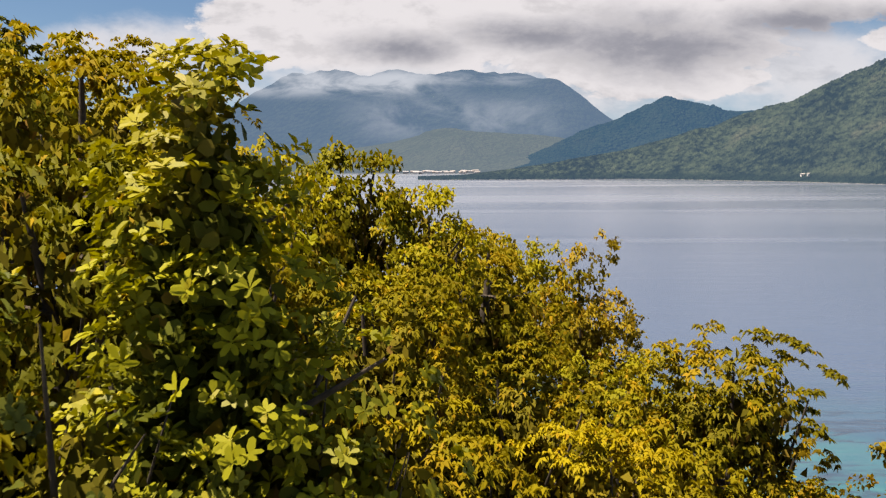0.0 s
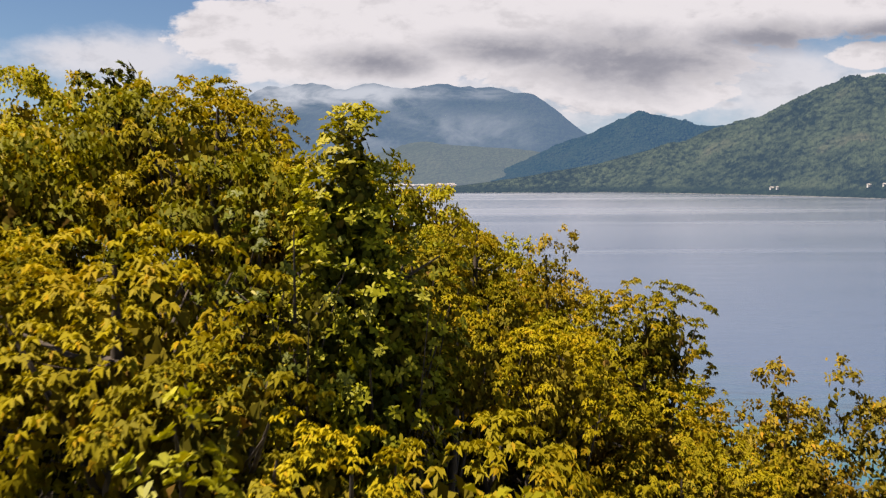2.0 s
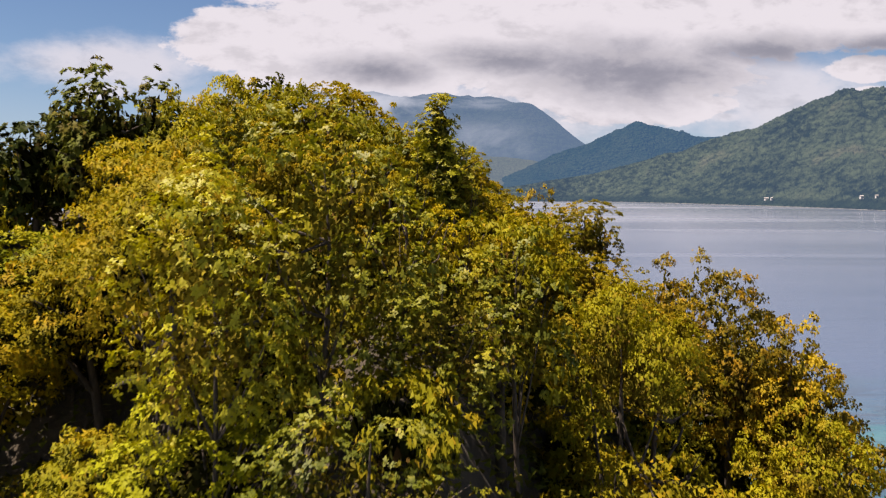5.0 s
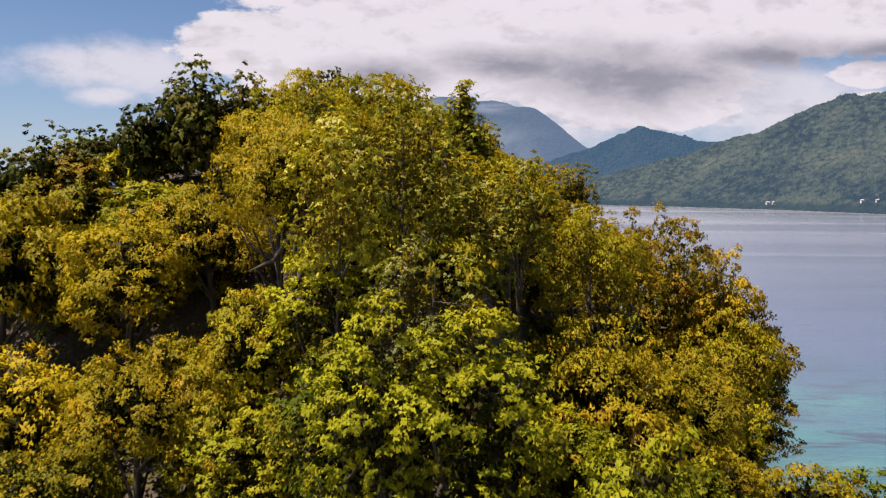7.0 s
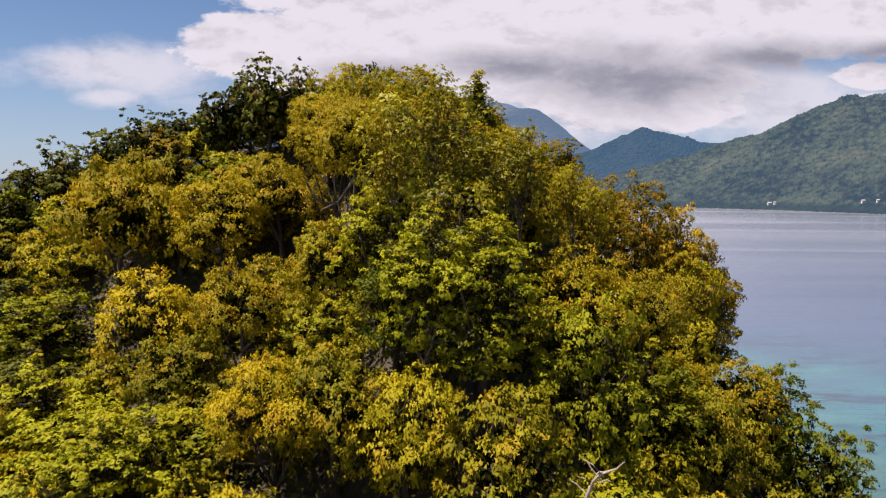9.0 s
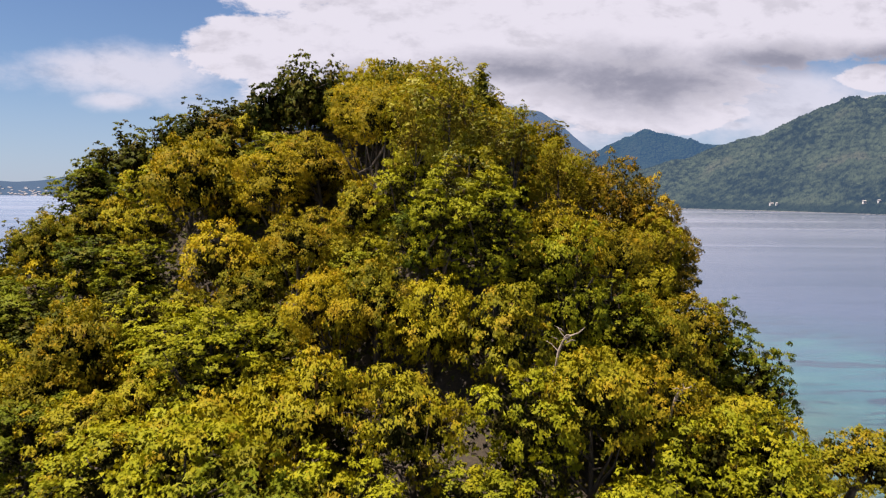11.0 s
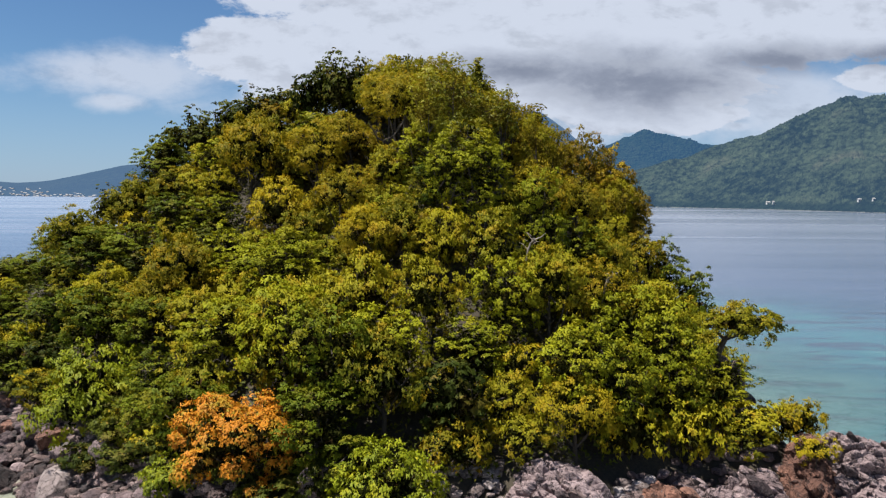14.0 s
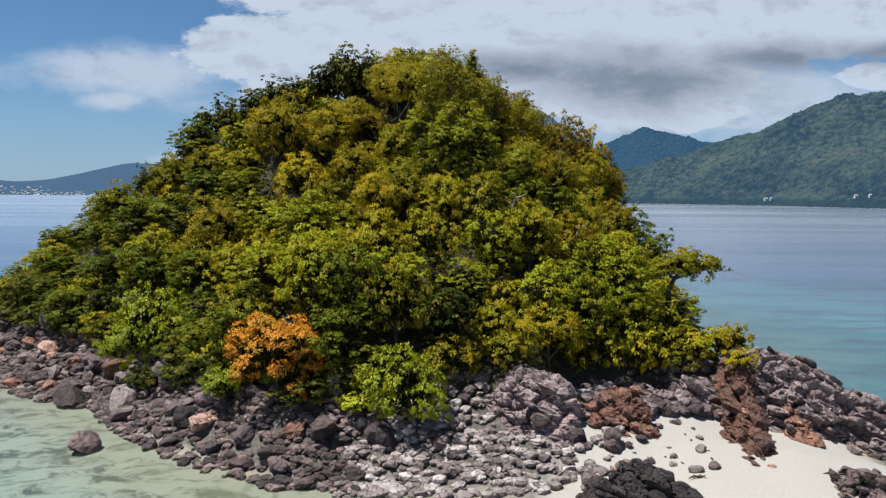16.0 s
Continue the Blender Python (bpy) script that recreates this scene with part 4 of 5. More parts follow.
FRONT = [("broad", -1.7, -7.3, 19.4, 1.8), ("broad", -3.6, -7.7, 19.7, 1.4), ("green", -4.5, -6.0, 18.5, 1.7), ("broad", -5.4, -2.5, 20.4, 1.5), ("olive", -7.4, -1.0, 19.0, 1.7), ("gold", -10.6, -2.0, 17.5, 2.0), ("gold", -15.1, 0.8, 16.8, 2.4), ("olive", -8.0, -2.2, 16.3, 1.5),
         ("olive", -13.2, -1.6, 14.6, 1.8), ("broad", -7.0, -3.4, 16.2, 1.6), ("gold", -8.2, -8.0, 15.1, 1.9), ("olive", -4.2, -9.4, 15.0, 1.7), ("olive", -1.7, -10.8, 15.0, 2.0), ("olive", -6.3, -8.2, 15.7, 1.9), ("broad", -20.4, 3.2, 15.6, 2.2), ("broad", -13.0, -9.0, 13.7, 2.2),
         ("gold", -20.5, -4.2, 13.2, 2.3), ("olive", -26.2, -1.2, 11.0, 2.2), ("gold", -21.2, -5.9, 11.1, 2.0), ("olive", -8.4, -12.4, 12.8, 2.2), ("olive", -4.7, -14.4, 12.6, 1.9), ("broad", -1.0, -14.2, 12.6, 1.8), ("gold", 1.2, -14.0, 13.2, 1.7), ("gold", 4.0, -12.0, 12.4, 1.9),
         ("gold", 7.2, -12.5, 11.3, 1.9), ("broad", 5.1, -13.6, 11.1, 1.8), ("broad", 1.9, -17.4, 9.8, 1.9), ("olive", -6.8, -18.3, 9.8, 2.0), ("broad", -2.7, -15.6, 9.8, 1.8), ("broad", -11.4, -16.8, 11.7, 2.1), ("olive", -18.0, -9.0, 10.2, 2.1), ("green", -24.4, -6.6, 10.1, 2.2),
         ("broad", 3.2, -16.5, 10.7, 1.9), ("broad", 6.9, -15.6, 10.6, 1.9), ("gold", -1.2, -17.8, 7.6, 1.6), ("gold", 1.7, -19.0, 7.7, 1.7), ("broad", 9.8, -14.6, 7.4, 1.7), ("green", -20.8, -8.0, 9.8, 2.0), ("broad", -15.2, -13.2, 10.4, 2.1), ("green", -9.2, -17.6, 10.9, 2.0),
         ("broad", -6.5, -16.6, 10.4, 1.9), ("broad", 4.0, -17.8, 9.2, 1.7), ("broad", 6.4, -17.0, 9.4, 1.7), ("olive", 11.2, -10.0, 8.0, 1.8), ("green", -26.8, 10.8, 20.0, 2.3), ("dark", -31.0, 15.0, 16.5, 2.5), ("dark", -38.4, 20.4, 13.2, 2.4), ("dark", -41.6, 15.4, 10.0, 2.2),
         ("green", -31.3, 0.6, 8.4, 2.3), ("green", -9.6, -19.9, 7.6, 1.9), ("green", -8.2, -20.4, 5.6, 1.6), ("green", -15.8, -17.0, 7.4, 1.8), ("broad", -18.6, -12.8, 7.8, 1.9), ("orange", -13.0, -19.9, 7.1, 2.4), ("lime", -5.9, -22.2, 6.0, 2.15),
         ("lime", -8.4, -21.6, 3.6, 1.2), ("lime", -22.6, -11.4, 7.6, 2.7), ("lime", -16.0, -19.0, 4.4, 1.3), ("filler_gold", -0.5, -19.2, 6.2, 1.4), ("filler", 4.5, -18.0, 6.4, 1.5), ("filler_gold", 7.2, -17.8, 6.2, 1.5), ("filler", 9.8, -17.4, 5.4, 1.4),
         ("filler", 5.8, -16.9, 7.6, 1.6), ("filler_gold", 8.2, -16.4, 7.2, 1.6), ("filler", 11.4, -16.2, 5.8, 1.4), ("filler_gold", 12.6, -16.4, 5.7, 1.1), ("filler_gold", 12.6, -17.3, 6.3, 1.0), ("filler_gold", 12.0, -19.7, 5.3, 0.9), ("filler", 10.2, -16.6, 5.9, 1.5)]
MID = {"broad": "mid_broad", "gold": "mid_gold", "olive": "mid_olive"}
for i, (key, x, y, top, radius) in enumerate(SUMMIT + RIGHT + FRONT):
    key = MID.get(key, key) if -14 < x < 9 and y > -9.5 else key  # the upper slope, which the camera passes close by
    key = {"gold": "olive", "filler_gold": "filler"}.get(key, key) if y < -11.5 and x < 11.5 and i % 3 else key
    plant(key, x, y, top, radius, 300 + i, name="bush" if key in ("lime", "orange") else "")

# the rest of the wood, at an even spacing
rng = np.random.default_rng(11)
SPOTS = np.array([m.translation for _, m in PATH])
EYES = np.stack([np.interp(np.linspace(0, 16, 161), [t for t, _ in PATH], SPOTS[:, c]) for c in range(3)], 1)


def free_top(x, y, radius, top):
    """No crown reaches into the way of the camera."""
    gap = np.linalg.norm((EYES - np.array([x, y, 0]))[:, :2], axis=1)
    low = EYES[gap < radius + 1.6][:, 2]
    return min(top, low.min() - 2.2) if len(low) else top


for i in range(7000):
    x, y = rng.uniform(-48, 22), rng.uniform(-24, 44)
    q = math.hypot(x - CX, y - CY) / float(reach(x, y))
    pick, grow, size = rng.random(), rng.normal(), rng.uniform(0.8, 1.2)
    if q > 1.0 or (x > 8.6 and y < -8.5) or (y < -16.5 and x > -1) or (y < -18.5 and x > -17):
        continue
    radius = (2.1 if q < 0.9 else 1.8) * size
    hidden = y > 15 and (x > -14 or y > 22)
    if any((x - a) ** 2 + (y - b) ** 2 < ((0.75 if hidden else 0.68) * (radius + min(r, 2.3))) ** 2 for a, b, _, r in PLACED):
        continue
    z = gz(x, y)
    top = free_top(x, y, radius, z + (3.7 + 0.6 * grow) * (1.0 if q < 0.85 else 0.85))
    if x > -4 and y > 8:  # the back of the summit falls away to the east
        top = min(top, 25.1 if x < -1.5 else 23.1 - 0.45 * max(x - 3, 0))
    if 4.8 < x < 7.6 and 2 < y < 9.5:
        top = min(top, 17.0)
    if top < z + 1.8:
        continue
    low = y < -5  # the seaward slope is greener
    key = "back" if hidden else "broad" if pick < (0.5 if low else 0.3) else "gold" if pick < (0.68 if low else 0.6) else "olive" if pick < 0.95 else "dark"
    if y < -11.5 and key == "gold":
        key = "broad"
    if y < -14 and x < -6 and pick < 0.6:
        key = "green"
    if x < -23:
        key = "green" if pick < 0.4 else "dark" if pick < 0.7 else "olive"
    if np.linalg.norm(EYES - np.array([x, y, top]), axis=1).min() < 6.0:
        key = "near_broad" if pick < 0.4 else "near_olive"
    elif not hidden and -12 < x < 8 and -9.5 < y < 12:
        key = MID.get(key, key)
    plant(key, x, y, top, radius, 1000 + i)
TREES = len(PLACED)
for i in range(3000):
    x, y = rng.uniform(-34, 16), rng.uniform(-20, 14)
    pick, grow, size = rng.random(), rng.uniform(1.6, 2.7), rng.uniform(1.1, 1.6)
    if math.hypot(x - CX, y - CY) / float(reach(x, y)) > 1.0 or (x > 8.6 and y < -8.5) or (y < -16.5 and x > -1):
        continue
    if any((x - a) ** 2 + (y - b) ** 2 < (0.38 * (size + min(r, 2.2))) ** 2 for a, b, _, r in PLACED) or len(PLACED) > TREES + 165:
        continue
    top = free_top(x, y, size, gz(x, y) + grow)
    if top > gz(x, y) + 1.2:
        plant("filler" if pick < 0.6 else "filler_gold", x, y, top, size, 9000 + i)

# dark shrubs added along the stony shore in place of the overhanging trees' shadow
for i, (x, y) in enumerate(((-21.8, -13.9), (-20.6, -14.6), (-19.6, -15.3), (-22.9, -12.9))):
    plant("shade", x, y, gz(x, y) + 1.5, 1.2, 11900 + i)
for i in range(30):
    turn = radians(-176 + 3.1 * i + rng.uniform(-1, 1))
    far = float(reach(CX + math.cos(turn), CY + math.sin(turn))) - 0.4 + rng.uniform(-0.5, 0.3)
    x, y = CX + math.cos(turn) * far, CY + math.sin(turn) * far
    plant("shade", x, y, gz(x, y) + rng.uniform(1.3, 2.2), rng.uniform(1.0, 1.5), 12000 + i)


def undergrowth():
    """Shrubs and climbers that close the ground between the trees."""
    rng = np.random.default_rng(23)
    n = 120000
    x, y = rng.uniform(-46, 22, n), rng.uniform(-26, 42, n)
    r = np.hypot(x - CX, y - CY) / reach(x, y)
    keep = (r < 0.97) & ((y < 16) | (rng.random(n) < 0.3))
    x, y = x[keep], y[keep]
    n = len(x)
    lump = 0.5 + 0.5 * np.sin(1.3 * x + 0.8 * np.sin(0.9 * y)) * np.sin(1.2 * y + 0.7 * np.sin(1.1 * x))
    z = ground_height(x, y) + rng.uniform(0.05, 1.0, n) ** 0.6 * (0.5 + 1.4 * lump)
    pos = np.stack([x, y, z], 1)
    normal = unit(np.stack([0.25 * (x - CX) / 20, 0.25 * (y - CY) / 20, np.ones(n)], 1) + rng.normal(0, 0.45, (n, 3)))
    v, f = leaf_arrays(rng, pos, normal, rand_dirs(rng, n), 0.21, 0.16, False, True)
    # the dark leaf colour carries the shade between the trees
    tagged(new("undergrowth", mesh_from("undergrowth", v, f, LEAF_DARK)), "dense undergrowth covering the slope, dark for the shade under the trees", "undergrowth", kind="stuff")


undergrowth()


def lone_tree():
    """A crooked tree that leans out over the water, with a flat crown."""
    root = thing("tree", "crooked leaning tree with a flat crown above the rocks", "tree", "trees on the island")
    x, y = 9.8, -14.2
    z = gz(x, y)
    root.matrix_basis = pose(x, y, z)
    v, f = [], []
    top = 10.4 - z
    tube(v, f, [(0, 0, -0.4), (-0.05, 0, 0.6), (0.1, 0.05, top - 3.4), (0.02, 0, top - 2.7), (0.35, 0, top - 2.0), (1.0, 0, top - 1.2)], [0.26, 0.22, 0.19, 0.17, 0.13, 0.07], 9)
    for dx, dy, dz in ((-0.5, 0.2, -1.2), (2.7, 0.2, -1.3), (2.2, -0.6, -0.9)):
        tube(v, f, [(0.35, 0, top - 2.0), ((0.35 + dx) / 2, dy / 2, top - 1.6), (dx, dy, top + dz)], [0.09, 0.06, 0.02], 6)
    part("trunk", mesh_from("trunk", [tuple(p) for p in v], f, BARK, True), root)
    crown = crown_mesh("crown", 77, 2.15, 1.9, 20, 7500, 0.12, 0.09, LEAF_OLIVE, "loose", 0.55, "dome")
    crown.transform(Matrix.Translation((1.15, 0, top - 1.0)))
    part("crown", crown, root)


lone_tree()

# ---- rocks ----


def rock_mesh(name, seed, detail, mat, cuts=9, rough=0.16, flat=1.0):
    """A boulder of about 1 m radius: a ball cut by random planes, then weathered."""
    rnd = random.Random(seed)
    bm = bmesh.new()
    bmesh.ops.create_icosphere(bm, subdivisions=detail, radius=1.0)
    planes = [(Vector((rnd.gauss(0, 1), rnd.gauss(0, 1), rnd.gauss(0, 1))).normalized(), rnd.uniform(0.5, 0.85)) for _ in range(cuts)]
    for v in bm.verts:
        p = v.co.copy()
        for n, d in planes:
            over = p.dot(n) - d
            if over > 0:
                p -= n * over * 0.93
        p += p.normalized() * rough * noise.fractal(p * 1.7 + Vector((seed * 7.3, 0, 0)), 0.8, 2.2, 4)
        v.co = Vector((p.x, p.y, p.z * flat))
    me = bpy.data.meshes.new(name)
    bm.to_mesh(me)
    bm.free()
    me.materials.append(mat)
    return me


STONES = [rock_mesh("boulder", 20 + i, 3, (ROCK_GREY, ROCK_DARK, ROCK_GREY, ROCK_DARK)[i % 4] if i < 7 else ROCK_RED, 11, 0.14, 0.8) for i in range(8)]
SMALL = [rock_mesh("boulder", 60 + i, 2, (ROCK_GREY, ROCK_DARK, ROCK_DARK, ROCK_GREY)[i % 4], 10, 0.12, 0.75) for i in range(8)]
PALE = [rock_mesh("boulder", 80 + i, 2, ROCK_PALE, 10, 0.12, 0.75) for i in range(3)]
ROCK_LABEL = {ROCK_GREY: "weathered grey boulder on the stony foreshore", ROCK_DARK: "dark volcanic boulder on the stony foreshore", ROCK_RED: "reddish-brown boulder on the stony foreshore", ROCK_PALE: "pale grey stone on the pebble beach"}


def boulder(me, x, y, size, seed, tall=1.0, sink=0.25, label="", name="boulder"):
    rnd = random.Random(seed)
    ob = new(name, me)
    s = size / 2
    turn = Euler((rnd.uniform(-0.4, 0.4), rnd.uniform(-0.4, 0.4), rnd.uniform(0, 6.28)))
    ob.matrix_basis = Matrix.LocRotScale((x, y, gz(x, y) + s * 0.75 * tall * (1 - 2 * sink)), turn, (s * rnd.uniform(0.85, 1.25), s * rnd.uniform(0.8, 1.1), s * tall))
    return tagged(ob, label or ROCK_LABEL[me.materials[0]], "rock", "boulders on the shore")


boulder(PALE[0], -23.4, -13.9, 3.1, 1, 0.75, 0.2, label="large pale sloping boulder below the shrubs")
boulder(STONES[1], -23.2, -20.0, 2.0, 2, 0.9, 0.2, label="rounded dark boulder standing in clear water")
rng = np.random.default_rng(5)
ROCKS = [(-23.4, -13.9, 3.4), (-23.2, -20.0, 3.0)]


def shore_spot(lo, hi, inner, outer):
    a = radians(rng.uniform(lo, hi))
    r = float(reach(CX + math.cos(a), CY + math.sin(a))) + rng.uniform(inner, outer)
    return CX + math.cos(a) * r, CY + math.sin(a) * r


tries = 0
while len(ROCKS) < 210 and tries < 20000:
    tries += 1
    x, y = shore_spot(-176, -50, -1.0, 4.2)
    size = float(np.clip(rng.lognormal(0.12, 0.36), 0.5, 2.2))
    if 1.5 < x < 17 and y < -20.5 or -1.6 < x < 3.4 and y > -22.9:
        continue
    size *= 0.62 if x > -7 else 1.3 if x < -16 else 1.0
    if any((x - p) ** 2 + (y - q) ** 2 < (0.30 * (size + s)) ** 2 for p, q, s in ROCKS):
        continue
    ROCKS.append((x, y, size))
    pale = -6 < x < 2
    me = PALE[rng.integers(0, 3)] if pale and rng.random() < 0.6 else (STONES if size > 1.15 else SMALL)[rng.integers(0, 8)]
    boulder(me, x, y, size, 400 + len(ROCKS), rng.uniform(0.7, 1.1))


def stone_field(name, label, n, spot, lo, hi, mat, seed):
    """Loose stones too small to tell apart one by one."""
    src = [rock_mesh("stone", seed + i, 1, mat, 7, 0.10, 0.7) for i in range(6)]
    tris = [np.array([tuple(p.vertices) for p in me.polygons]) for me in src]
    cos = [np.array([tuple(v.co) for v in me.vertices]) for me in src]
    vs, fs, base = [], [], 0
    for i in range(n):
        x, y = spot()
        if -1.6 < x < 3.4 and y > -22.9:  # bare bedrock
            continue
        if x < 17 and y < -20.6 and x - 0.35 * (y + 20) > 2.5 + 4.5 * rng.random() ** 2:  # few stones out on the sand
            continue
        s = rng.uniform(lo, hi) / 2
        k, w = rng.integers(0, 6), rng.uniform(0, 6.28)
        m = np.array([[math.cos(w), -math.sin(w), 0], [math.sin(w), math.cos(w), 0], [0, 0, 0.8]]) * s
        vs.append(cos[k] @ m.T + np.array([x, y, gz(x, y) + s * 0.25]))
        fs.append(tris[k] + base)
        base += len(cos[k])
    for me in src:
        bpy.data.meshes.remove(me)
    tagged(new(name, mesh_from(name, np.concatenate(vs), np.concatenate(fs), mat)), label, "stones", kind="stuff")


stone_field("dark_stones", "dark grey stones packed along the foreshore", 2300, lambda: shore_spot(-176, -84, -1.0, 4.6), 0.28, 0.95, ROCK_DARK, 200)
stone_field("pale_stones", "brown and pale grey stones of the pebble beach", 1150, lambda: (rng.uniform(-9, 6.0), rng.uniform(-27.0, -19.0)), 0.25, 1.0, ROCK_PALE, 220)
stone_field("rubble", "dark broken stones among the bedrock", 260, lambda: (rng.uniform(13.5, 24.0), -21.0 + rng.uniform(-1.2, 1.2)) if rng.random() < 0.6 else shore_spot(-66, -50, -0.5, 3.0), 0.3, 0.85, ROCK_DARK, 240)

BLOCKS = {m.name: [rock_mesh("block", 160 + 10 * k + i, 2, m, 12, 0.08, 0.9) for i in range(4)] for k, m in enumerate((ROCK_DARK, ROCK_GREY, ROCK_RED))}
BEDS = Matrix(((0.82, 0.20, -0.53), (-0.23, 0.97, 0.0), (0.52, 0.12, 0.84)))  # rows: along, across and through the dipping beds


def jointed(p, size, depth, seed):
    """How far a point of the bedrock stands proud: tilted faces of blocks parted by open joints."""
    q = BEDS @ p
    q = Vector((q.x / size[0] + seed, q.y / size[1], q.z / size[2]))
    near, cells = noise.voronoi(q, distance_metric="DISTANCE")
    odd = noise.noise_vector(cells[0] * 3.7)
    joint = max(0.0, 1 - (near[1] - near[0]) / 0.16)
    return depth * (1.1 * odd.x + 1.1 * odd.dot(q - cells[0]) - 0.9 * joint)


def bedrock(spine, seed, mat, label, blocks=14, loose=None, step=0.085, depth=0.42):
    """A jagged outcrop along a spine of (x, y, top, half width): jointed bedrock with blocks loosened from it."""
    rnd = random.Random(seed)
    spine = np.array(spine, float)
    run = np.concatenate([[0], np.cumsum(np.hypot(*np.diff(spine[:, :2], axis=0).T))])
    nu, nv = int(run[-1] / step) + 2, int(3.6 * spine[:, 3].max() / step) + 3
    us = np.linspace(0, run[-1], nu)
    x, y, top, half = (np.interp(us, run, spine[:, c]) for c in range(4))
    dx, dy = np.gradient(x, us), np.gradient(y, us)
    side = np.stack([dy, -dx], 1) / np.hypot(dx, dy)[:, None]
    end = np.sqrt(np.clip(1 - (1 - np.minimum(us, run[-1] - us) / min(0.9, run[-1] / 3)).clip(0) ** 2, 0.02, 1))
    v = np.sin(np.linspace(-1, 1, nv) * math.pi / 2)
    px, py = (c[:, None] + side[:, k][:, None] * half[:, None] * end[:, None] * v[None, :] for k, c in ((0, x), (1, y)))
    low = np.minimum(ground_height(px, py), top[:, None]) - 0.35
    pz = low + (top[:, None] - low) * end[:, None] * (1 - np.abs(v[None, :]) ** 1.7)
    grid = np.stack([px, py, pz], -1)
    gu, gv = np.gradient(grid, axis=0), np.gradient(grid, axis=1)
    out = np.cross(gu, gv)
    out /= np.linalg.norm(out, axis=2)[..., None] + 1e-9
    out *= np.sign(out[..., 2:3] + 1e-6)
    verts = []
    for p, n in zip(grid.reshape(-1, 3), out.reshape(-1, 3)):
        p = Vector(p)
        far = jointed(p, (2.3, 1.0, 0.75), depth, seed) + jointed(p, (0.75, 0.42, 0.30), depth * 0.30, seed + 0.37) + 0.07 * noise.fractal(p * 2.3, 0.8, 2.2, 4)
        verts.append(tuple(p + Vector(n) * far))
    spot = Vector((x.mean(), y.mean(), 0))
    spot.z = gz(spot.x, spot.y)
    root = thing("rock_outcrop", label, "rock", "bedrock outcrops")
    root.matrix_basis = pose(*spot)
    part("bedrock", mesh_from("bedrock", np.array(verts) - np.array(spot), grid_faces(nu, nv), mat), root)
    for k in range(blocks):
        i, j = rnd.randrange(2, nu - 2), int(nv * rnd.uniform(0.12, 0.88))
        s = rnd.uniform(0.22, 0.6)
        block = part("block", BLOCKS[(loose or mat).name if k % 3 == 0 else mat.name][k % 4], root)
        spin = BEDS.transposed() @ Euler((rnd.uniform(-0.3, 0.3), rnd.uniform(-0.3, 0.3), rnd.uniform(-0.4, 0.4))).to_matrix()
        block.matrix_basis = Matrix.LocRotScale(Vector(grid[i, j]) - spot + Vector(out[i, j]) * s * 0.15, spin.to_euler(), (s * rnd.uniform(1.0, 1.6), s * rnd.uniform(0.6, 0.9), s * rnd.uniform(0.45, 0.7)))
    return root


bedrock([(-1.8, -19.9, 3.0, 2.0), (0.0, -20.4, 4.3, 2.8), (1.6, -20.9, 4.2, 3.0), (3.2, -20.9, 3.1, 2.4)], 101, ROCK_GREY, "dark cracked bedrock below the overhanging trees", 5, ROCK_DARK)
bedrock([(3.1, -20.8, 2.8, 1.6), (4.4, -21.0, 3.2, 2.1), (5.8, -20.9, 3.4, 2.2), (6.9, -20.7, 2.6, 1.5)], 102, ROCK_RED, "red-brown jointed bedrock above the white sand", 5, ROCK_GREY)
bedrock([(6.7, -19.4, 2.6, 1.0), (8.6, -19.2, 3.1, 1.3), (10.8, -18.9, 3.2, 1.3)], 111, ROCK_GREY, "grey broken bedrock between sand and trees", 16, ROCK_DARK)
bedrock([(12.6, -17.2, 5.1, 1.3), (12.2, -19.2, 4.5, 1.5), (11.7, -21.4, 3.1, 1.4), (11.3, -23.4, 2.2, 1.1), (10.8, -25.2, 1.7, 0.7), (10.5, -26.4, 1.3, 0.4)], 103, ROCK_RED, "red-brown rock spur reaching down into white sand", 9, ROCK_DARK)
bedrock([(13.6, -19.3, 3.6, 0.9), (14.3, -20.9, 2.5, 1.0), (15.1, -22.4, 1.2, 0.6)], 110, ROCK_RED, "red-brown rock foot standing in white sand", 5, ROCK_GREY)
bedrock([(12.4, -18.3, 4.3, 2.6), (13.6, -18.4, 5.0, 3.0), (15.0, -18.4, 4.7, 3.3), (16.8, -18.2, 3.9, 3.4), (18.5, -18.2, 2.7, 3.4), (20.5, -18.3, 1.9, 3.3), (23.0, -18.4, 1.2, 2.8), (25.5, -18.6, 0.3, 2.0)], 104, ROCK_GREY, "dark jagged rock ridge running into the sea", 46, ROCK_DARK, 0.09, 0.58)
bedrock([(9.3, -13.6, 6.6, 1.0), (10.1, -13.2, 7.4, 1.2), (11.0, -12.9, 7.2, 1.2), (12.0, -12.6, 6.9, 0.9)], 112, ROCK_GREY, "weathered bedrock ledge under the leaning tree", 8)
bedrock([(1.2, -28.5, 1.0, 1.2), (2.5, -28.7, 1.9, 1.7), (3.6, -28.8, 2.6, 1.9), (4.5, -28.9, 2.2, 1.8), (5.2, -29.0, 1.9, 1.5), (6.6, -29.4, 0.9, 0.9)], 106, ROCK_DARK, "dark rough rock standing on white sand", 7, ROCK_RED)
bedrock([(12.3, -28.5, 1.2, 0.8), (13.6, -28.2, 1.8, 1.3), (15.2, -28.0, 1.7, 1.4), (17.0, -27.8, 0.8, 0.8)], 107, ROCK_DARK, "low dark rock at the edge of the sand", 5)


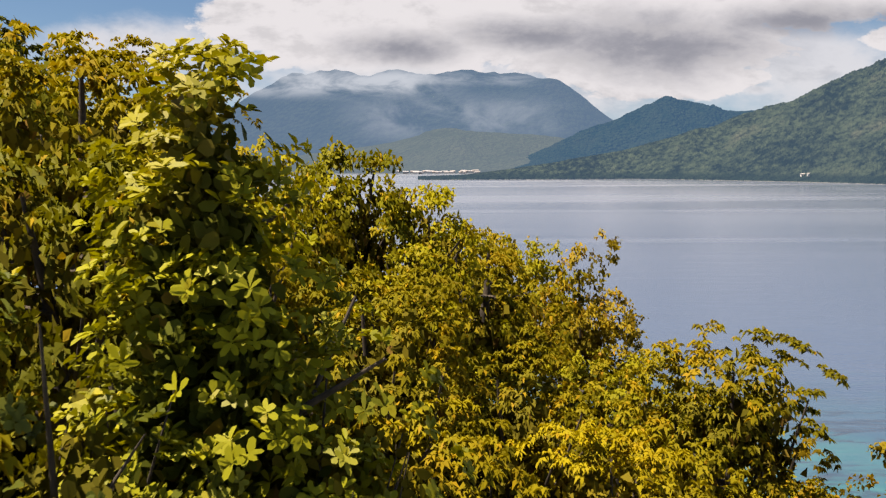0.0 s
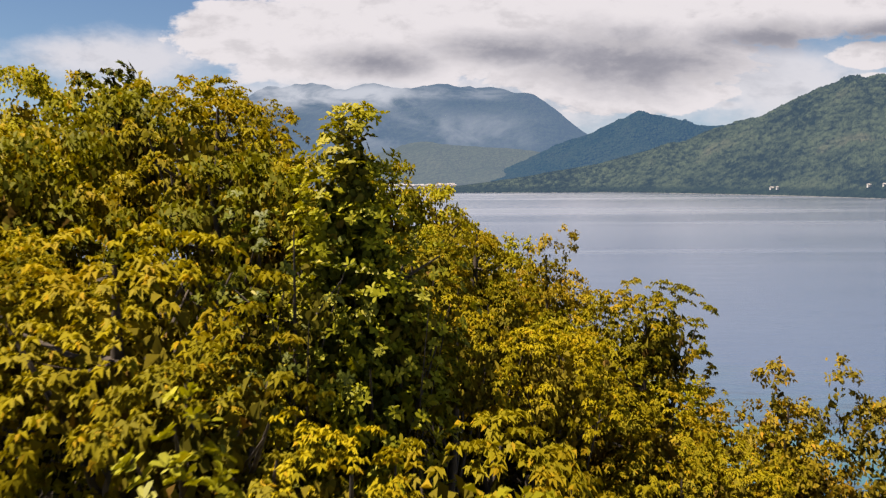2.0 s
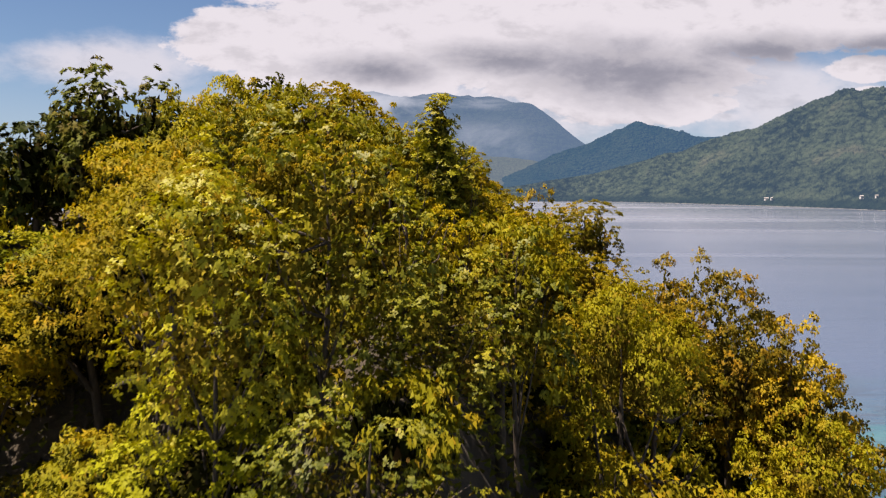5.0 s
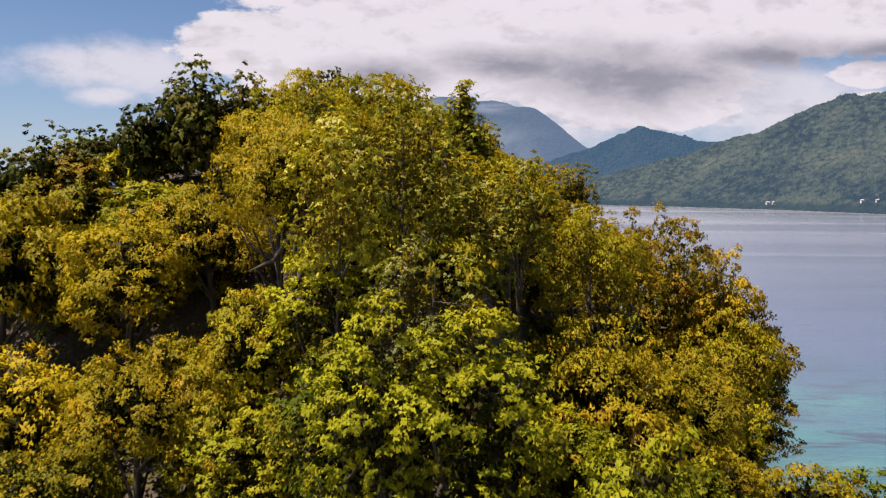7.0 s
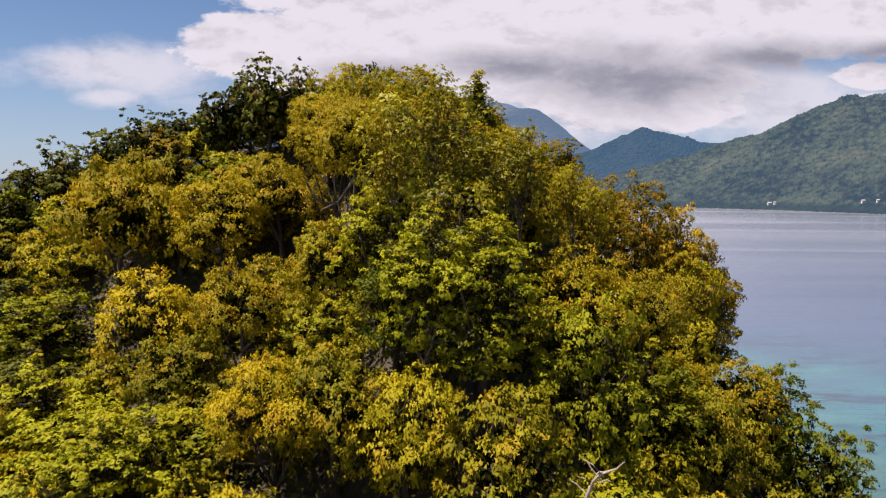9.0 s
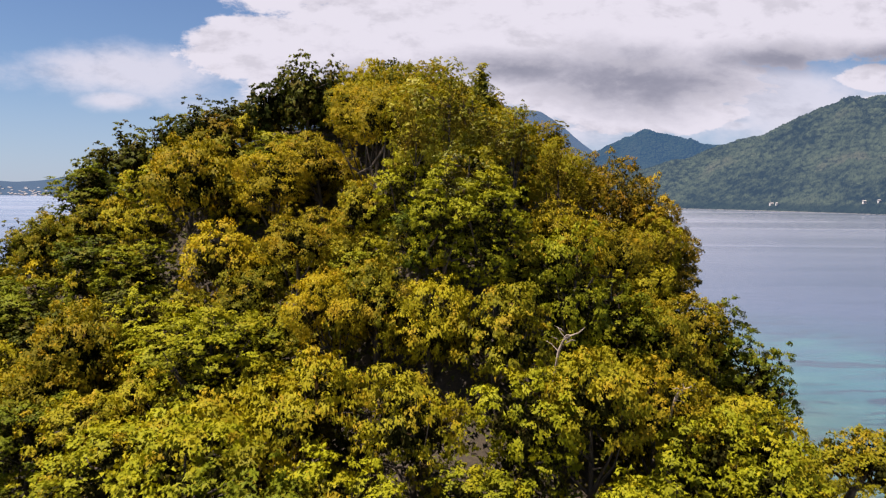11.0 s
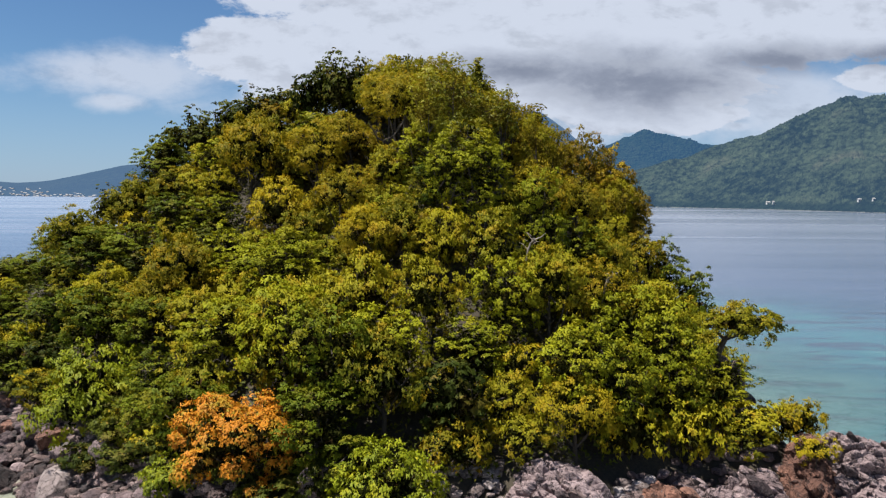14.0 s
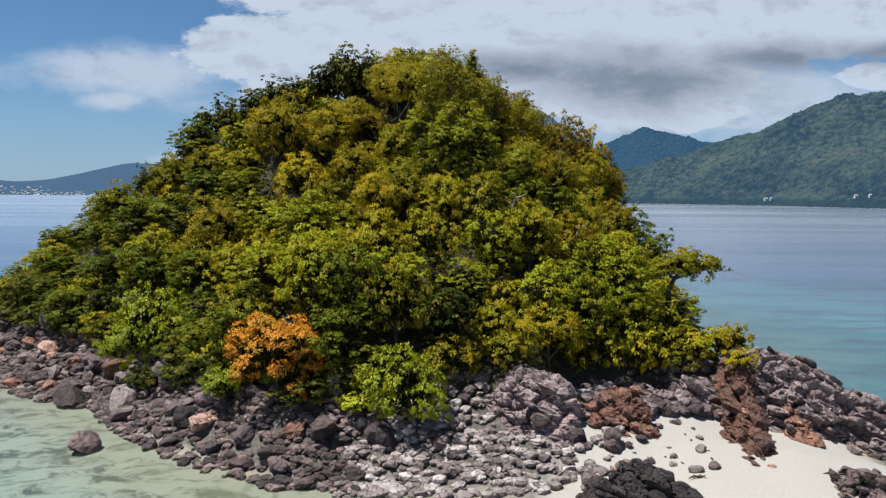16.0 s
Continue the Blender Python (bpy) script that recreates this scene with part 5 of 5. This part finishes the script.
def dead_branch(x, y, z, size, seed, label):
    """A bleached forked branch caught in the canopy; its thin stem goes down into the leaves."""
    rnd = random.Random(seed)
    v, f = [], []
    tube(v, f, [(-0.1, 0.35, -1.2), (-0.05, 0.2, -0.6), (0, 0, 0), (0.14 * size, 0, 0.35 * size), (0.34 * size, 0.05, 0.52 * size), (0.7 * size, 0, 0.66 * size), (0.9 * size, 0, 0.85 * size)], [0.03, 0.045, 0.05, 0.042, 0.034, 0.022, 0.008], 7)
    for k in range(7):
        a = Vector((0.08 * k * size, 0.01 * k, 0.09 * k * size))
        e = a + Vector((rnd.uniform(-0.6, 0.6), rnd.uniform(-0.3, 0.2), rnd.uniform(-0.1, 0.5))) * size
        tube(v, f, [a, a.lerp(e, 0.5) + Vector((rnd.uniform(-0.08, 0.08), 0, 0.08)), e], [0.024, 0.016, 0.006], 5)
    ob = new("dead_branch", mesh_from("dead_branch", [tuple(p) for p in v], f, DEAD_WOOD, True))
    ob.matrix_basis = pose(x, y, z)
    tagged(ob, label, "branch", "dead branches")


dead_branch(0.3, -12.9, 12.8, 1.0, 1, "bleached forked dead branch above the canopy")
dead_branch(4.3, -13.2, 11.1, 0.8, 2, "bleached dead branch lying among leaves")

# broken rock along the foot of the wood, between the outcrops
for i in range(32):
    x = rng.uniform(6.4, 11.0) if i < 26 else rng.uniform(-0.5, 6.4)
    y = rng.uniform(-20.9, -19.8) if i < 26 else rng.uniform(-24.0, -23.0)
    boulder((STONES[0], STONES[2], SMALL[0], SMALL[3], STONES[4])[rng.integers(0, 5)], x, y, rng.uniform(0.45, 1.2), 1700 + i, rng.uniform(0.8, 1.2), 0.12, "angular weathered rock below the overhanging trees", "rock")

# loose stones and driftwood on the white sand
for i in range(46):
    x, y = 1.0 + 8.0 * rng.random() ** 1.4, rng.uniform(-26.5, -21.2)
    boulder((SMALL[0], SMALL[3], PALE[0], PALE[1], PALE[2])[rng.integers(0, 5)], x, y, 0.16 + 0.7 * rng.random() ** 2, 1500 + i, 0.8, 0.3, "weathered stone half buried in white sand", "stone")


def driftwood(x, y, turn, size, seed):
    """A dark twisted piece of wood washed up on the sand."""
    rnd = random.Random(seed)
    v, f = [], []
    tube(v, f, [(-0.5 * size, 0, 0.03), (-0.2 * size, 0.05, 0.09), (0.1 * size, -0.03, 0.07), (0.5 * size, 0.06, 0.04)], [0.02, 0.05, 0.06, 0.02], 7)
    for k in range(3):
        p = rnd.uniform(-0.3, 0.3) * size
        tube(v, f, [(p, 0, 0.07), (p + 0.1, rnd.uniform(-0.2, 0.2), 0.1), (p + 0.2, rnd.uniform(-0.35, 0.35), 0.05)], [0.035, 0.025, 0.01], 6)
    ob = new("driftwood", mesh_from("driftwood", [tuple(p) for p in v], f, BARK, True))
    ob.matrix_basis = pose(x, y, gz(x, y), 0, 0, turn)
    tagged(ob, "dark twisted driftwood lying on white sand", "driftwood", "driftwood on the beach")


driftwood(7.0, -27.2, 15, 0.9, 1)
driftwood(13.2, -27.1, -8, 1.2, 2)
driftwood(13.7, -26.8, 30, 0.7, 3)
